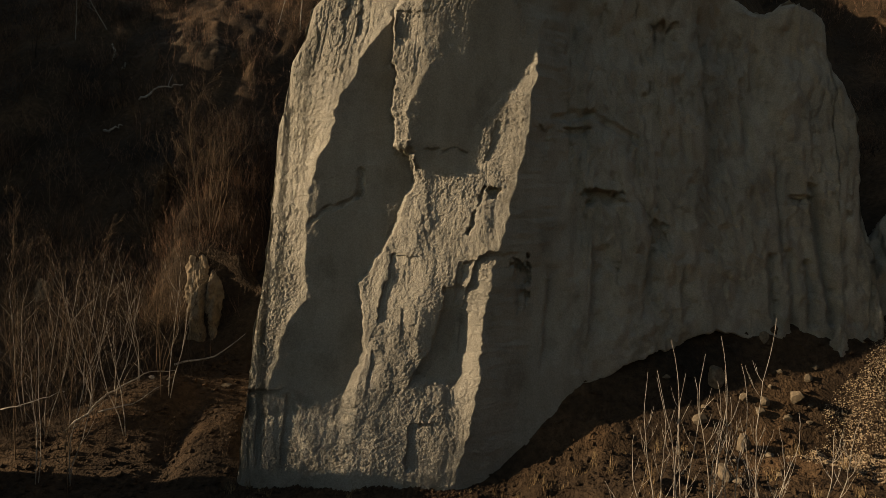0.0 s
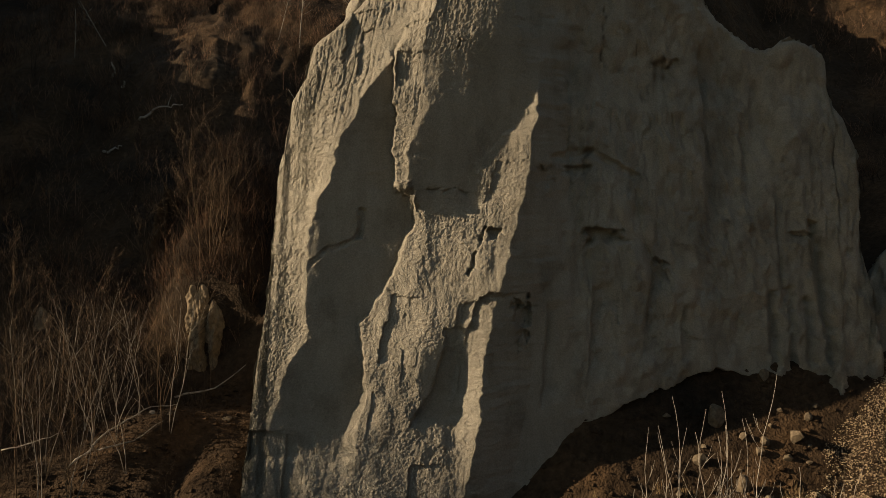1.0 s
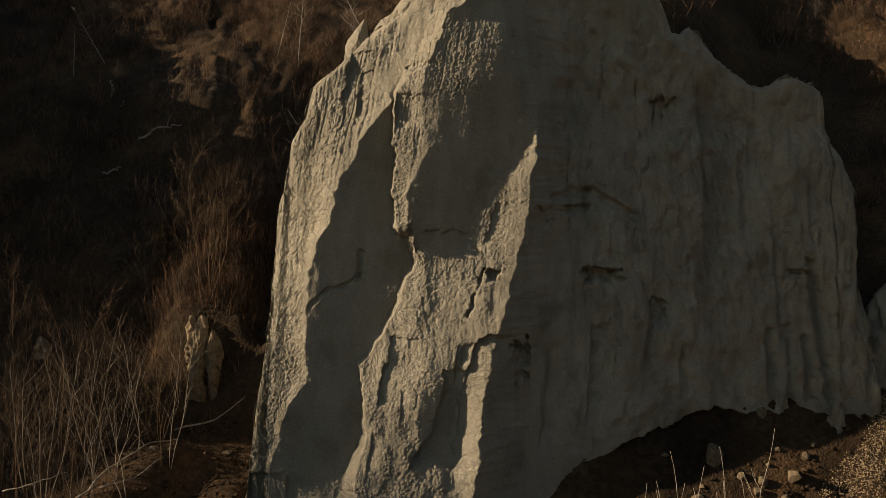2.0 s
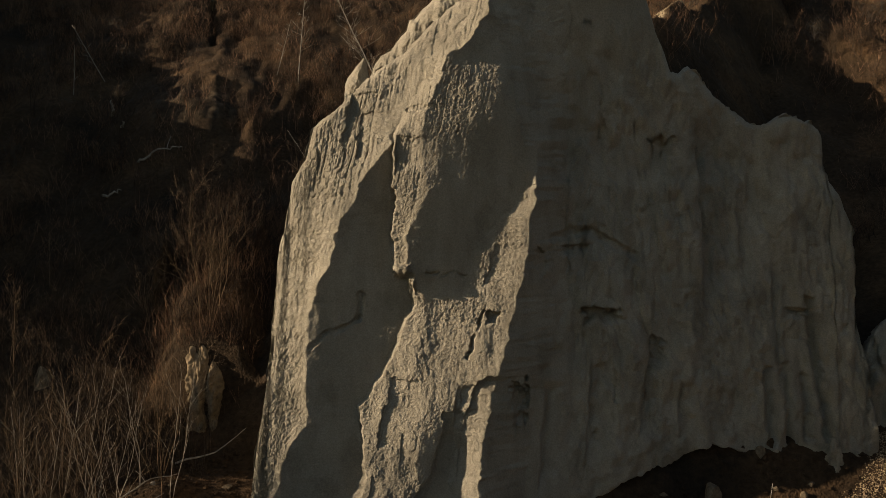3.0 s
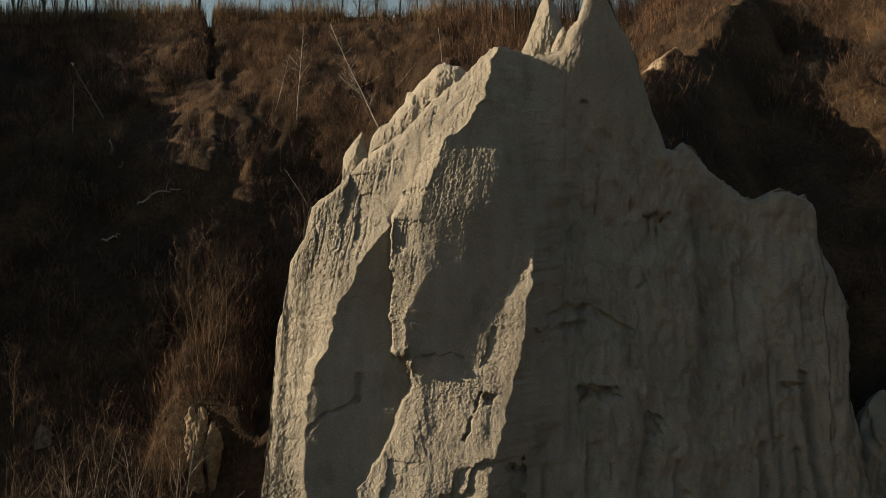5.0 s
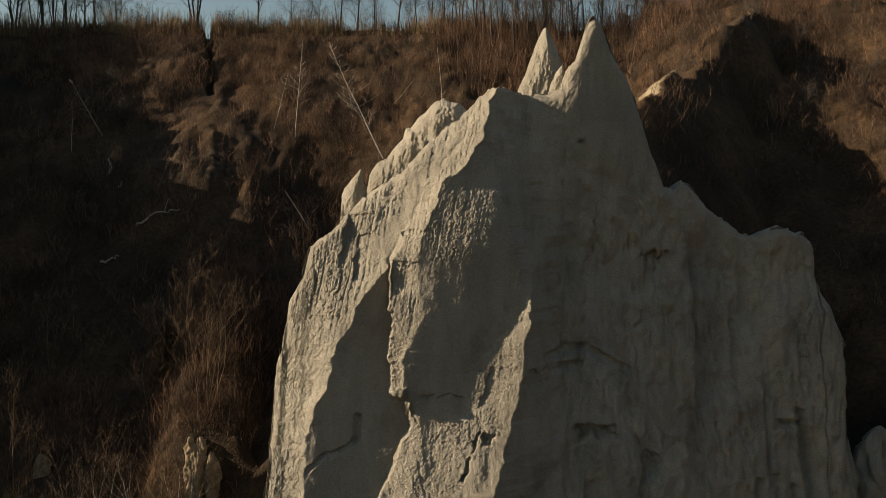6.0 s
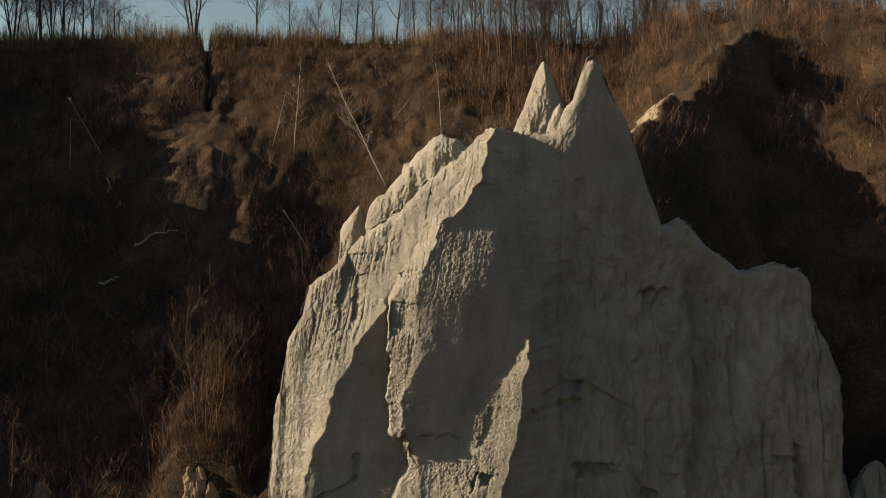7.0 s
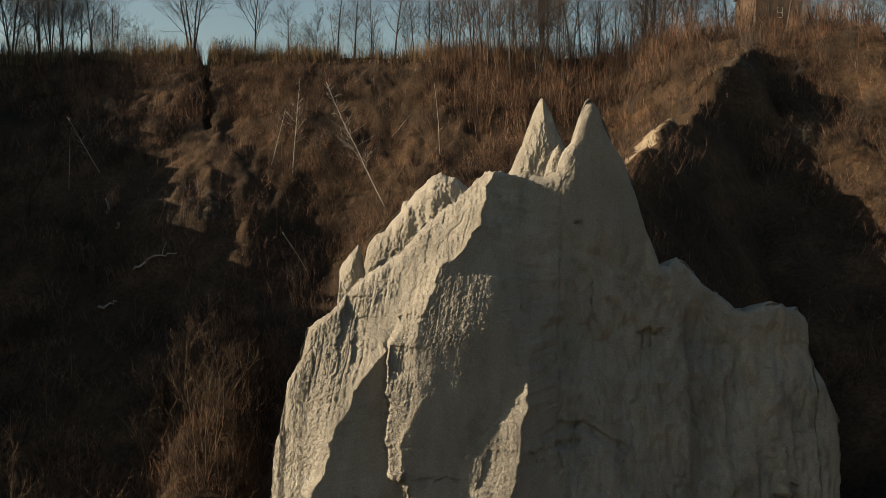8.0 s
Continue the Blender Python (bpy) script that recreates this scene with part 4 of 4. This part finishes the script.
log("fallen_log", "bleached log lying across the shaded slope", [(-36.2, 84.2, 0.3), (-35.2, 84.2, 0.35), (-34.2, 84.3, 0.3)], 0.16, BIRCH)
log("fallen_log", "bent grey log on the shaded slope", [(-33.6, 87.6, 0.3), (-32.2, 88, 0.9), (-30.6, 88.2, 0.9), (-29.0, 88.4, 1.2)], 0.15)
log("dead_stub", "short white broken stub on the slope", [(-40.1, 96.8, 0.0), (-40.0, 96.7, 1.0), (-40.1, 96.6, 2.1)], 0.24, BIRCH, 0.25)
log("dead_stub", "small white broken stub on the slope", [(-37.5, 93, 0.0), (-37.3, 92.9, 0.6), (-37.1, 92.8, 1.0)], 0.2, BIRCH, 0.25)
log("fallen_branch", "long grey fallen branch on the brown bank", [(-22.8, 46.6, 0.5), (-21.0, 48.6, 1.0), (-19.5, 50.6, 0.8), (-18.0, 52.4, 0.5)], 0.075)
log("fallen_branch", "grey crooked fallen branch on the brown bank", [(-21.2, 47.6, 0.7), (-19.4, 48.4, 0.7), (-18.2, 50.4, 0.3)], 0.06)
log("fallen_branch", "pale fallen stem resting at the pillar's foot", [(-19.0, 55.0, 0.5), (-16.6, 56.6, 0.6), (-14.6, 57.6, 0.8)], 0.08)
log("fallen_branch", "thin bare fallen branch across the thicket", [(-25.4, 44.5, 3.4), (-23.6, 44.6, 3.8), (-21.8, 44.8, 4.2)], 0.04)

# ---- the small pillar and outcrops ----
pillar = tagged(new("clay_pillar"), "small sunlit tan clay pillar under a soil spur", "rock")
part("column", mesh_of("column", *cone_rock(-19.1, 61.2, 2.5, 12.9, 1.05, 1.4, 9.0, 0.2, 121, amp=0.17), SANDY, True), pillar)
part("column", mesh_of("column", *cone_rock(-17.5, 60.9, 2.5, 11.4, 0.85, 1.2, 9.0, -0.3, 122, amp=0.2), SANDY, True), pillar)
tagged(new("rock_tooth", mesh_of("rock_tooth", *cone_rock(-24.6, 70, 11, 20.2, 1.3, 1.3, 1.8, 0.1, 123, 60, 60, 0.25), SOIL, True)), "small dark grey clay tooth in the shade", "rock")
tagged(new("clay_outcrop", mesh_of("clay_outcrop", *cone_rock(-31.6, 62.5, 4, 10.4, 1.6, 1.4, 2.0, -0.6, 124, 40, 40, 0.25), SANDY, True)), "pale clay outcrop showing through the thicket", "rock")
foot = tagged(new("clay_cone", mesh_of("clay_cone", *cone_rock(24.1, 47.4, 7.0, 9.0, 0.5, 0.45, 2.2, 0.0, 125, 32, 32, 0.3), CLAY, True)), "small shaded clay cone at the pinnacle's foot", "rock")


# ---- stones on the scree ----
def stone(seed, size, flat, label):
    bm = bmesh.new()
    bmesh.ops.create_icosphere(bm, subdivisions=3, radius=1.0)
    off = Vector((seed * 3.7, seed * 1.9, seed * 5.3))
    r = random.Random(seed)
    cuts = []
    for _ in range(15):
        n = Vector((r.gauss(0, 1), r.gauss(0, 1), r.gauss(0, 1))).normalized()
        cuts.append((n.x, n.y, n.z, r.uniform(0.42, 0.78)))
    for v in bm.verts:
        c = v.co.normalized()
        cell = noise.noise(c * 0.9 + off) * 0.45 + noise.noise(c * 2.3 + off) * 0.16 + noise.noise(c * 6 + off) * 0.05
        p = c * (1 + cell)
        for a, b, d, w in cuts:
            over = p.x * a + p.y * b + p.z * d - w
            if over > 0:
                p = p - Vector((a, b, d)) * over * 0.98
        v.co = p * size * 0.95
        v.co.z *= flat
    me = bpy.data.meshes.new("stone")
    bm.to_mesh(me)
    bm.free()
    me.materials.append(STONE)
    return tagged(new("stone", me), label, "stone", "stones on the scree")


LOW_STONES = [(14.75, 44.2, 0.50, 0.95, 0), (16.6, 42.9, 0.55, 1.35, 1), (16.1, 45.9, 0.75, 1.2, 2), (20.5, 45.0, 0.60, 1.3, 3), (19.75, 44.3, 0.36, 0.8, 0), (17.45, 45.1, 0.34, 1.2, 1), (14.1, 38.6, 0.50, 1.25, 2), (14.6, 38.2, 0.36, 0.7, 3), (18.2, 44.6, 0.42, 1.1, 0), (18.7, 44.9, 0.40, 0.9, 1), (21.6, 46.0, 0.40, 0.9, 2), (20.0, 46.2, 0.26, 0.7, 3), (15.1, 44.9, 0.28, 0.7, 2)]
HIGH_STONES = [(17.6, 41.6, 0.36, 0.5, 3), (18.4, 40.9, 0.30, 0.7, 1), (19.6, 47.6, 0.42, 1.2, 3), (22.3, 46.5, 0.22, 1, 0), (20.9, 44.2, 0.22, 0.8, 2), (17.2, 39.4, 0.34, 1.0, 1), (15.8, 41.7, 0.22, 0.8, 0), (12.9, 42.4, 0.26, 0.9, 2), (-18.1, 51.3, 0.22, 0.8, 0), (-14.9, 53.4, 0.55, 0.4, 3), (19.2, 45.6, 0.2, 0.8, 1), (13.2, 46.0, 0.30, 0.8, 3), (21.3, 44.9, 0.18, 0.8, 2), (16.9, 44.0, 0.18, 0.8, 1)]
STONE_LABELS = ["rounded pale stone lying on the brown scree", "upright pale stone block on the scree", "angular greyish stone slab on the scree", "rough tan stone lump on the scree"]
for k, (sx, sy, size, flat, kind) in enumerate(LOW_STONES + HIGH_STONES):
    ob = stone(k + 1, size, flat, STONE_LABELS[kind])
    ob.matrix_basis = Matrix.Translation((sx, sy, ground_at(sx, sy) + size * flat * 0.35)) @ Euler((0.2 * (k % 3 - 1), 0.15 * (k % 4 - 1), k * 1.3)).to_matrix().to_4x4()
scrap = stone(90, 0.26, 0.7, "small white chalky stone on the brown bank")
scrap.data.materials[0] = BIRCH
scrap.matrix_basis = Matrix.Translation((-19.25, 51.3, ground_at(-19.25, 51.3) + 0.25))


def pebbles(seed, n, box, keep, small, large, up=0.3):
    """Loose eight-sided pebbles lying on the ground."""
    r = np.random.RandomState(seed)
    x, y = r.uniform(box[0], box[1], n), r.uniform(box[2], box[3], n)
    ok = keep(x, y, r)
    x, y = x[ok], y[ok]
    n = len(x)
    p = np.stack([x, y, ground_height(x, y)], -1)
    s = small * (large / small) ** (r.uniform(0, 1, n) ** 2.2)
    p[:, 2] += s * up
    a = r.uniform(0, 6.28, n)
    c, q = np.cos(a), np.sin(a)
    sx, sy, sz = s * r.uniform(0.7, 1.3, n), s * r.uniform(0.6, 1.1, n), s * r.uniform(0.45, 0.9, n)
    o = np.zeros(n)
    v = np.stack([p + np.stack([c * sx, q * sx, o], -1), p + np.stack([-q * sy, c * sy, 0.3 * sz], -1), p - np.stack([c * sx, q * sx, o], -1), p - np.stack([-q * sy, c * sy, 0.2 * sz], -1),
                  p + np.stack([0.3 * sx, 0.2 * sy, sz], -1), p - np.stack([o, o, sz], -1)], 1).reshape(-1, 3)
    i = np.arange(n)[:, None] * 6
    f = np.concatenate([i + np.array([t]) for t in ([0, 1, 4], [1, 2, 4], [2, 3, 4], [3, 0, 4], [1, 0, 5], [2, 1, 5], [3, 2, 5], [0, 3, 5])])
    return v, f


bank = pebbles(3, 60000, (15, 30, 37, 49), lambda x, y, r: x > 18.7 + 1.3 * np.maximum(y - 42, 0.8 * (42 - y)) + 0.9 * vnoise(x * 0.6, y * 0.6, 97) + np.abs(r.normal(0, 0.5, len(x))), 0.026, 0.075)
tagged(new("gravel", mesh_of("gravel", *bank, GRAVEL)), "loose pale gravel covering the sunlit bank", "gravel", kind="stuff")
clods = pebbles(4, 9000, (-26, 26, 36, 58), lambda x, y, r: (r.uniform(0, 1, len(x)) < 0.8) & ((x > 3) | (x < -11) | (y < 43)), 0.05, 0.28)
tagged(new("clods", mesh_of("clods", *clods, SOIL)), "crumbled dark brown clods scattered over the slope's foot", "soil clods", kind="stuff")

rubble = pebbles(9, 2600, (-13, 3.5, 41.0, 43.8), lambda x, y, r: r.uniform(0, 1, len(x)) < np.exp(-((y - 42.5) / 0.6) ** 2), 0.05, 0.24, 0.05)
tagged(new("rubble", mesh_of("rubble", *rubble, SOIL)), "crumbled earth heaped along the pinnacle's foot", "rubble", kind="stuff")


# ---- saplings ----
def sapling(seed, label, stems):
    """Thin leafless stems from one root: each (foot offset, top offset, height)."""
    r = random.Random(seed)
    ob = tagged(new("sapling"), label, "sapling", "bare saplings on the scree")
    for dx, tx, hgt in stems:
        hgt += 0.9 if hgt < 6 else 1.7
        st = Sticks()
        n = 14
        ax, ay, px, py = r.uniform(0, 6), r.uniform(0, 6), r.uniform(1.2, 2.4), r.uniform(1.2, 2.4)
        pts = [Vector((dx + (tx - dx) * (k / n) ** 0.9 + 0.34 * math.sin(ax + px * k / n * 3) * (k / n) + r.gauss(0, 0.02), 0.2 * math.sin(ay + py * k / n * 3) * (k / n), -0.2 + (hgt + 0.2) * k / n)) for k in range(n + 1)]
        st.add(pts, [0.034 * (1 - 0.75 * k / n) for k in range(n + 1)], 5)
        for k in range(6):
            i = r.randint(4, n - 4)
            s = r.choice((-1, 1))
            ln = r.uniform(0.5, 1.9) * (1.2 - 0.5 * i / n)
            b = bent(r, pts[i], Vector((s * 0.6, r.gauss(0, 0.4), 0.75)).normalized(), ln, 6, 0.05, 0.20)
            st.add(b, [0.012 - 0.0012 * e for e in range(7)], 4)
            if ln > 1.0:
                st.add(bent(r, b[2], Vector((s * 0.3, r.gauss(0, 0.5), 0.9)).normalized(), ln * 0.5, 3, 0.1, 0.1), [0.010, 0.009, 0.007, 0.005], 3)
        part("stem", mesh_of("stem", st.v, st.f, WOOD, True), ob)
    return ob


SAPLINGS = [(9.4, 33, [(0, -0.75, 7.1), (0.1, -0.25, 6.9), (-0.3, -1.3, 5.2)]), (10.1, 33, [(0, -0.35, 8.2), (0.1, 0.15, 6.8), (0.05, -0.7, 6.9), (0.3, 0.55, 6.7)]),
            (11.4, 33, [(0, -0.35, 7.4), (0.1, 0.5, 8.1), (0.2, 0.75, 6.7), (-0.1, 0.3, 6.2)]), (12.6, 33.2, [(0, 0.2, 6.4), (-0.2, -0.5, 5.8)]),
            (13.4, 33.6, [(0.2, 0.55, 8.0), (0, -0.4, 4.4), (0.3, 0.6, 4.0)]), (14.1, 33, [(0, 1.0, 4.8), (0.2, 0.4, 4.2), (-0.1, -0.8, 3.6)]), (15.6, 33, [(0, 1.6, 3.9), (0.4, 2.6, 4.6)]), (8.4, 33.5, [(0, -0.5, 2.8), (0.1, -1.2, 3.2)])]
for k, (sx, sy, stems) in enumerate(SAPLINGS):
    plant_at(sapling(60 + k, "thin pale leafless sapling stems rising from the scree", stems), sx, sy)

THICKET = "bare young trees in the thicket"
thicket_kinds = [tree("young_tree", "pale leafless young tree with upswept twigs in the thicket", 71, 8.5, 0.07, TWIG, TWIG, 1, 3, 0.0048, 0.22, 0.85, group=THICKET, wander=0.13, least=0.009),
                 tree("young_tree", "leafless young tree with many thin grey stems", 72, 8.0, 0.05, TWIG, UNDER, 5, 3, 0.0050, 0.3, 0.6, group=THICKET, wander=0.13, least=0.009),
                 tree("young_tree", "bent leafless grey young tree in the thicket", 73, 7.0, 0.14, TWIG, UNDER, 2, 3, 0.0052, 0.3, 0.7, lean=(0.25, 0), group=THICKET, wander=0.13, least=0.009)]
thicket_kinds.append(tree("young_tree", "slender pale leafless young tree with few crooked branches", 74, 8.5, 0.08, WOOD, TWIG, 2, 2, 0.0055, 0.3, 0.7, group=THICKET, wander=0.12, least=0.010))
NEAR_THICKET = [(3, -21.0, 43.2, 0, 1.0), (3, -22.8, 43.0, 2, 1.05), (3, -19.2, 47.2, 4, 1.0), (3, -24.4, 47.0, 1, 1.1), (3, -21.9, 48.6, 3, 1.0), (3, -26.4, 49.2, 5, 1.1), (3, -20.3, 51.8, 2.5, 0.9), (3, -23.8, 51.0, 0.7, 1.0), (0, -24.9, 45, 0, 1.0), (2, -23.2, 44.3, 1, 0.9), (0, -21.6, 44.6, 2, 0.95), (1, -27, 50, 0, 1.0), (0, -25.6, 52, 4, 1.05), (1, -22.8, 50.4, 2, 0.85), (0, -24.0, 54.5, 1, 1.0), (1, -28.4, 54, 3, 1.1), (2, -26.6, 47.5, 5, 1.0)]
FAR_THICKET = [(1, -19.6, 53.2, 0.4, 1.15), (0, -20.6, 42.3, 3, 0.7), (0, -17.2, 57.5, 3, 0.5), (2, -30, 58, 2, 1.0), (1, -31.6, 56, 1, 1.0), (0, -33, 60, 0, 1.0), (2, -21.4, 55.5, 0, 0.9), (0, -23.0, 47.8, 5, 0.9), (0, -28.5, 51.5, 2, 0.9), (2, -12.6, 44.6, 2, 0.35), (0, -15.4, 43.2, 1, 0.4), (0, -24.6, 66, 2, 0.9), (1, -19.6, 65, 0, 0.95), (0, -18.4, 63.2, 1, 0.75), (2, -21.2, 68, 3, 0.9), (1, -22.5, 71, 2, 0.8), (0, -36, 72, 0, 0.8)]
SPUR_TREES = [(1, -18.7, 62.6, 0.5, 1.3), (0, -19.3, 62.2, 2, 1.35), (0, -18.0, 63.4, 4, 1.1), (3, -17.9, 50.2, 1, 1.0), (0, -18.2, 50.0, 3, 0.9), (3, -20.8, 49.0, 0, 0.9)]
# unseen young trees left of the view, added to dapple the foot with shade
SHADE_THICKET = [(1, -25.6, 40.4, 0, 1.2), (1, -26.8, 39.6, 2, 1.3), (0, -26.2, 41.3, 1, 1.2), (1, -28, 40.6, 4, 1.3), (1, -29.2, 39.2, 3, 1.4), (1, -27.6, 38.4, 5, 1.2), (1, -30.4, 40.4, 1, 1.4), (0, -25.4, 39.2, 3, 1.2), (2, -28.8, 41.6, 0, 1.3), (1, -26.4, 37.6, 2, 1.2), (1, -27.2, 40.9, 3, 1.5)]
used = set()
for kind, tx, ty, turn, size in NEAR_THICKET + FAR_THICKET + SPUR_TREES + SHADE_THICKET:
    (plant_copy if kind in used else plant_at)(thicket_kinds[kind], tx, ty, turn, size)
    used.add(kind)
under = stick_field(5, scatter(25, 230, (-36, -17, 45, 64), lambda x, y, r: x < -14.5 - 0.30 * (62 - y) + 2.0 * vnoise(x * 0.3, y * 0.3, 98)), 8, 2.6, 0.016, 0.6, 1.0, 6)
tagged(new("thicket", mesh_of("thicket", *under, UNDER)), "tangled leafless grey-brown undergrowth on the bank", "undergrowth", kind="stuff")
spurs = stick_field(6, scatter(26, 900, (-26, -14, 60.5, 80), lambda x, y, r: np.abs(x + 19.5 + (y - 62) * 0.2) < 4), 6, 1.8, 0.024, 0.4, 0.9, 3)
tagged(new("spur_brush", mesh_of("spur_brush", *spurs, BRUSH)), "dry reddish brush hanging on the soil spur", "brush", kind="stuff")
tufts = stick_field(7, scatter(27, 260, (-12, 22, 36, 43.2), lambda x, y, r: vnoise(x * 0.5, y * 0.5, 99) > 0.0), 14, 0.55, 0.018, 0.12, 1.5)
tagged(new("dry_grass", mesh_of("dry_grass", *tufts, REED)), "sparse dry straw-coloured grass tufts at the pinnacle's foot", "grass", kind="stuff")


# ---- the house behind the rim trees ----
def box(x0, x1, y0, y1, z0, z1):
    v = [(x, y, z) for z in (z0, z1) for y in (y0, y1) for x in (x0, x1)]
    return v, [(0, 2, 3, 1), (4, 5, 7, 6), (0, 1, 5, 4), (2, 6, 7, 3), (0, 4, 6, 2), (1, 3, 7, 5)]


def joined(*boxes):
    v, f = [], []
    for b, faces in boxes:
        f += [tuple(i + len(v) for i in q) for q in faces]
        v += b
    return v, f


BRICKWORK = plain_material("brown_brickwork", (0.07, 0.048, 0.034), (0.13, 0.088, 0.062), 3.0, 0.9, (1, 1, 3))
FRAME = plain_material("white_frame", (0.55, 0.53, 0.5), (0.75, 0.73, 0.7), 3.0, 0.5)
ROOFING = plain_material("grey_shingles", (0.05, 0.045, 0.042), (0.10, 0.092, 0.085), 2.0, 0.9)
PANE, pnt, pbsdf, pco = material("window_glass", 0.05)
pbsdf.inputs["Base Color"].default_value = (0.06, 0.07, 0.08, 1)
house = tagged(new("house"), "brown brick house with one pale window, half hidden by trees", "house")
hx0, hx1, hy0, hy1, hz0 = 66.6, 76.2, 165.0, 176.0, ground_at(71, 166) - 0.3
wx0, wx1, wz0, wz1 = 71.1, 72.3, 73.0, 75.1
ht = 79.0
part("wall", mesh_of("wall", *joined(box(hx0, wx0, hy0, hy0 + 0.3, hz0, ht), box(wx1, hx1, hy0, hy0 + 0.3, hz0, ht), box(wx0, wx1, hy0, hy0 + 0.3, hz0, wz0), box(wx0, wx1, hy0, hy0 + 0.3, wz1, ht),
     box(hx0, hx0 + 0.3, hy0 + 0.3, hy1, hz0, ht), box(hx1 - 0.3, hx1, hy0 + 0.3, hy1, hz0, ht), box(hx0 + 0.3, hx1 - 0.3, hy1 - 0.3, hy1, hz0, ht)), BRICKWORK), house)
part("roof", mesh_of("roof", [(hx0 - 0.5, hy0 - 0.5, ht), (hx1 + 0.5, hy0 - 0.5, ht), (hx1 + 0.5, hy1 + 0.5, ht), (hx0 - 0.5, hy1 + 0.5, ht), (hx0 - 0.5, (hy0 + hy1) / 2, ht + 3.5), (hx1 + 0.5, (hy0 + hy1) / 2, ht + 3.5)],
     [(0, 1, 5, 4), (2, 3, 4, 5), (0, 4, 3), (1, 2, 5), (3, 2, 1, 0)], ROOFING), house)
win = part("window", mesh_of("window", *joined(box(wx0, wx0 + 0.16, hy0 - 0.04, hy0 + 0.12, wz0, wz1), box(wx1 - 0.16, wx1, hy0 - 0.04, hy0 + 0.12, wz0, wz1), box(wx0 + 0.16, wx1 - 0.16, hy0 - 0.04, hy0 + 0.12, wz0, wz0 + 0.18),
     box(wx0 + 0.16, wx1 - 0.16, hy0 - 0.04, hy0 + 0.12, wz1 - 0.18, wz1), box(wx0 + 0.16, wx1 - 0.16, hy0 - 0.02, hy0 + 0.10, wz0 + 0.95, wz0 + 1.1)), FRAME), house, "white window frame")
part("pane", mesh_of("pane", *box(wx0 + 0.16, wx1 - 0.16, hy0 + 0.04, hy0 + 0.07, wz0 + 0.18, wz1 - 0.18), PANE), win)
log("fallen_log", "dark fallen trunk leaning among the trees on the rim", [(62.6, 134, 4.8), (64.4, 134.5, 2.6), (66.2, 135, 0.2)], 0.35, BARK, 0.3)
log("fallen_log", "pale fallen log among brush near the rim", [(63.6, 132, 2.2), (64.4, 132, 2.1), (65.4, 132, 1.9)], 0.16, BIRCH, 0.3)
plant_at(birch(39, 14.0, (0.02, 0), 8, 2.0, "straight pale grey trunk among brush on the rim"), 66.8, 133.5)
for bx, bz in ((-58.8, 0.9), (-55.3, 0.6)):
    bh = ground_at(bx, 139) - 0.2
    tagged(new("kerb_block", mesh_of("kerb_block", *joined(box(bx - 0.5, bx + 0.5, 138.7, 139.3, bh, bh + bz), box(bx - 0.35, bx + 0.35, 138.8, 139.2, bh + bz, bh + bz + 0.12)), STONE)), "small dark concrete block on the bluff's rim", "block", "blocks on the rim")
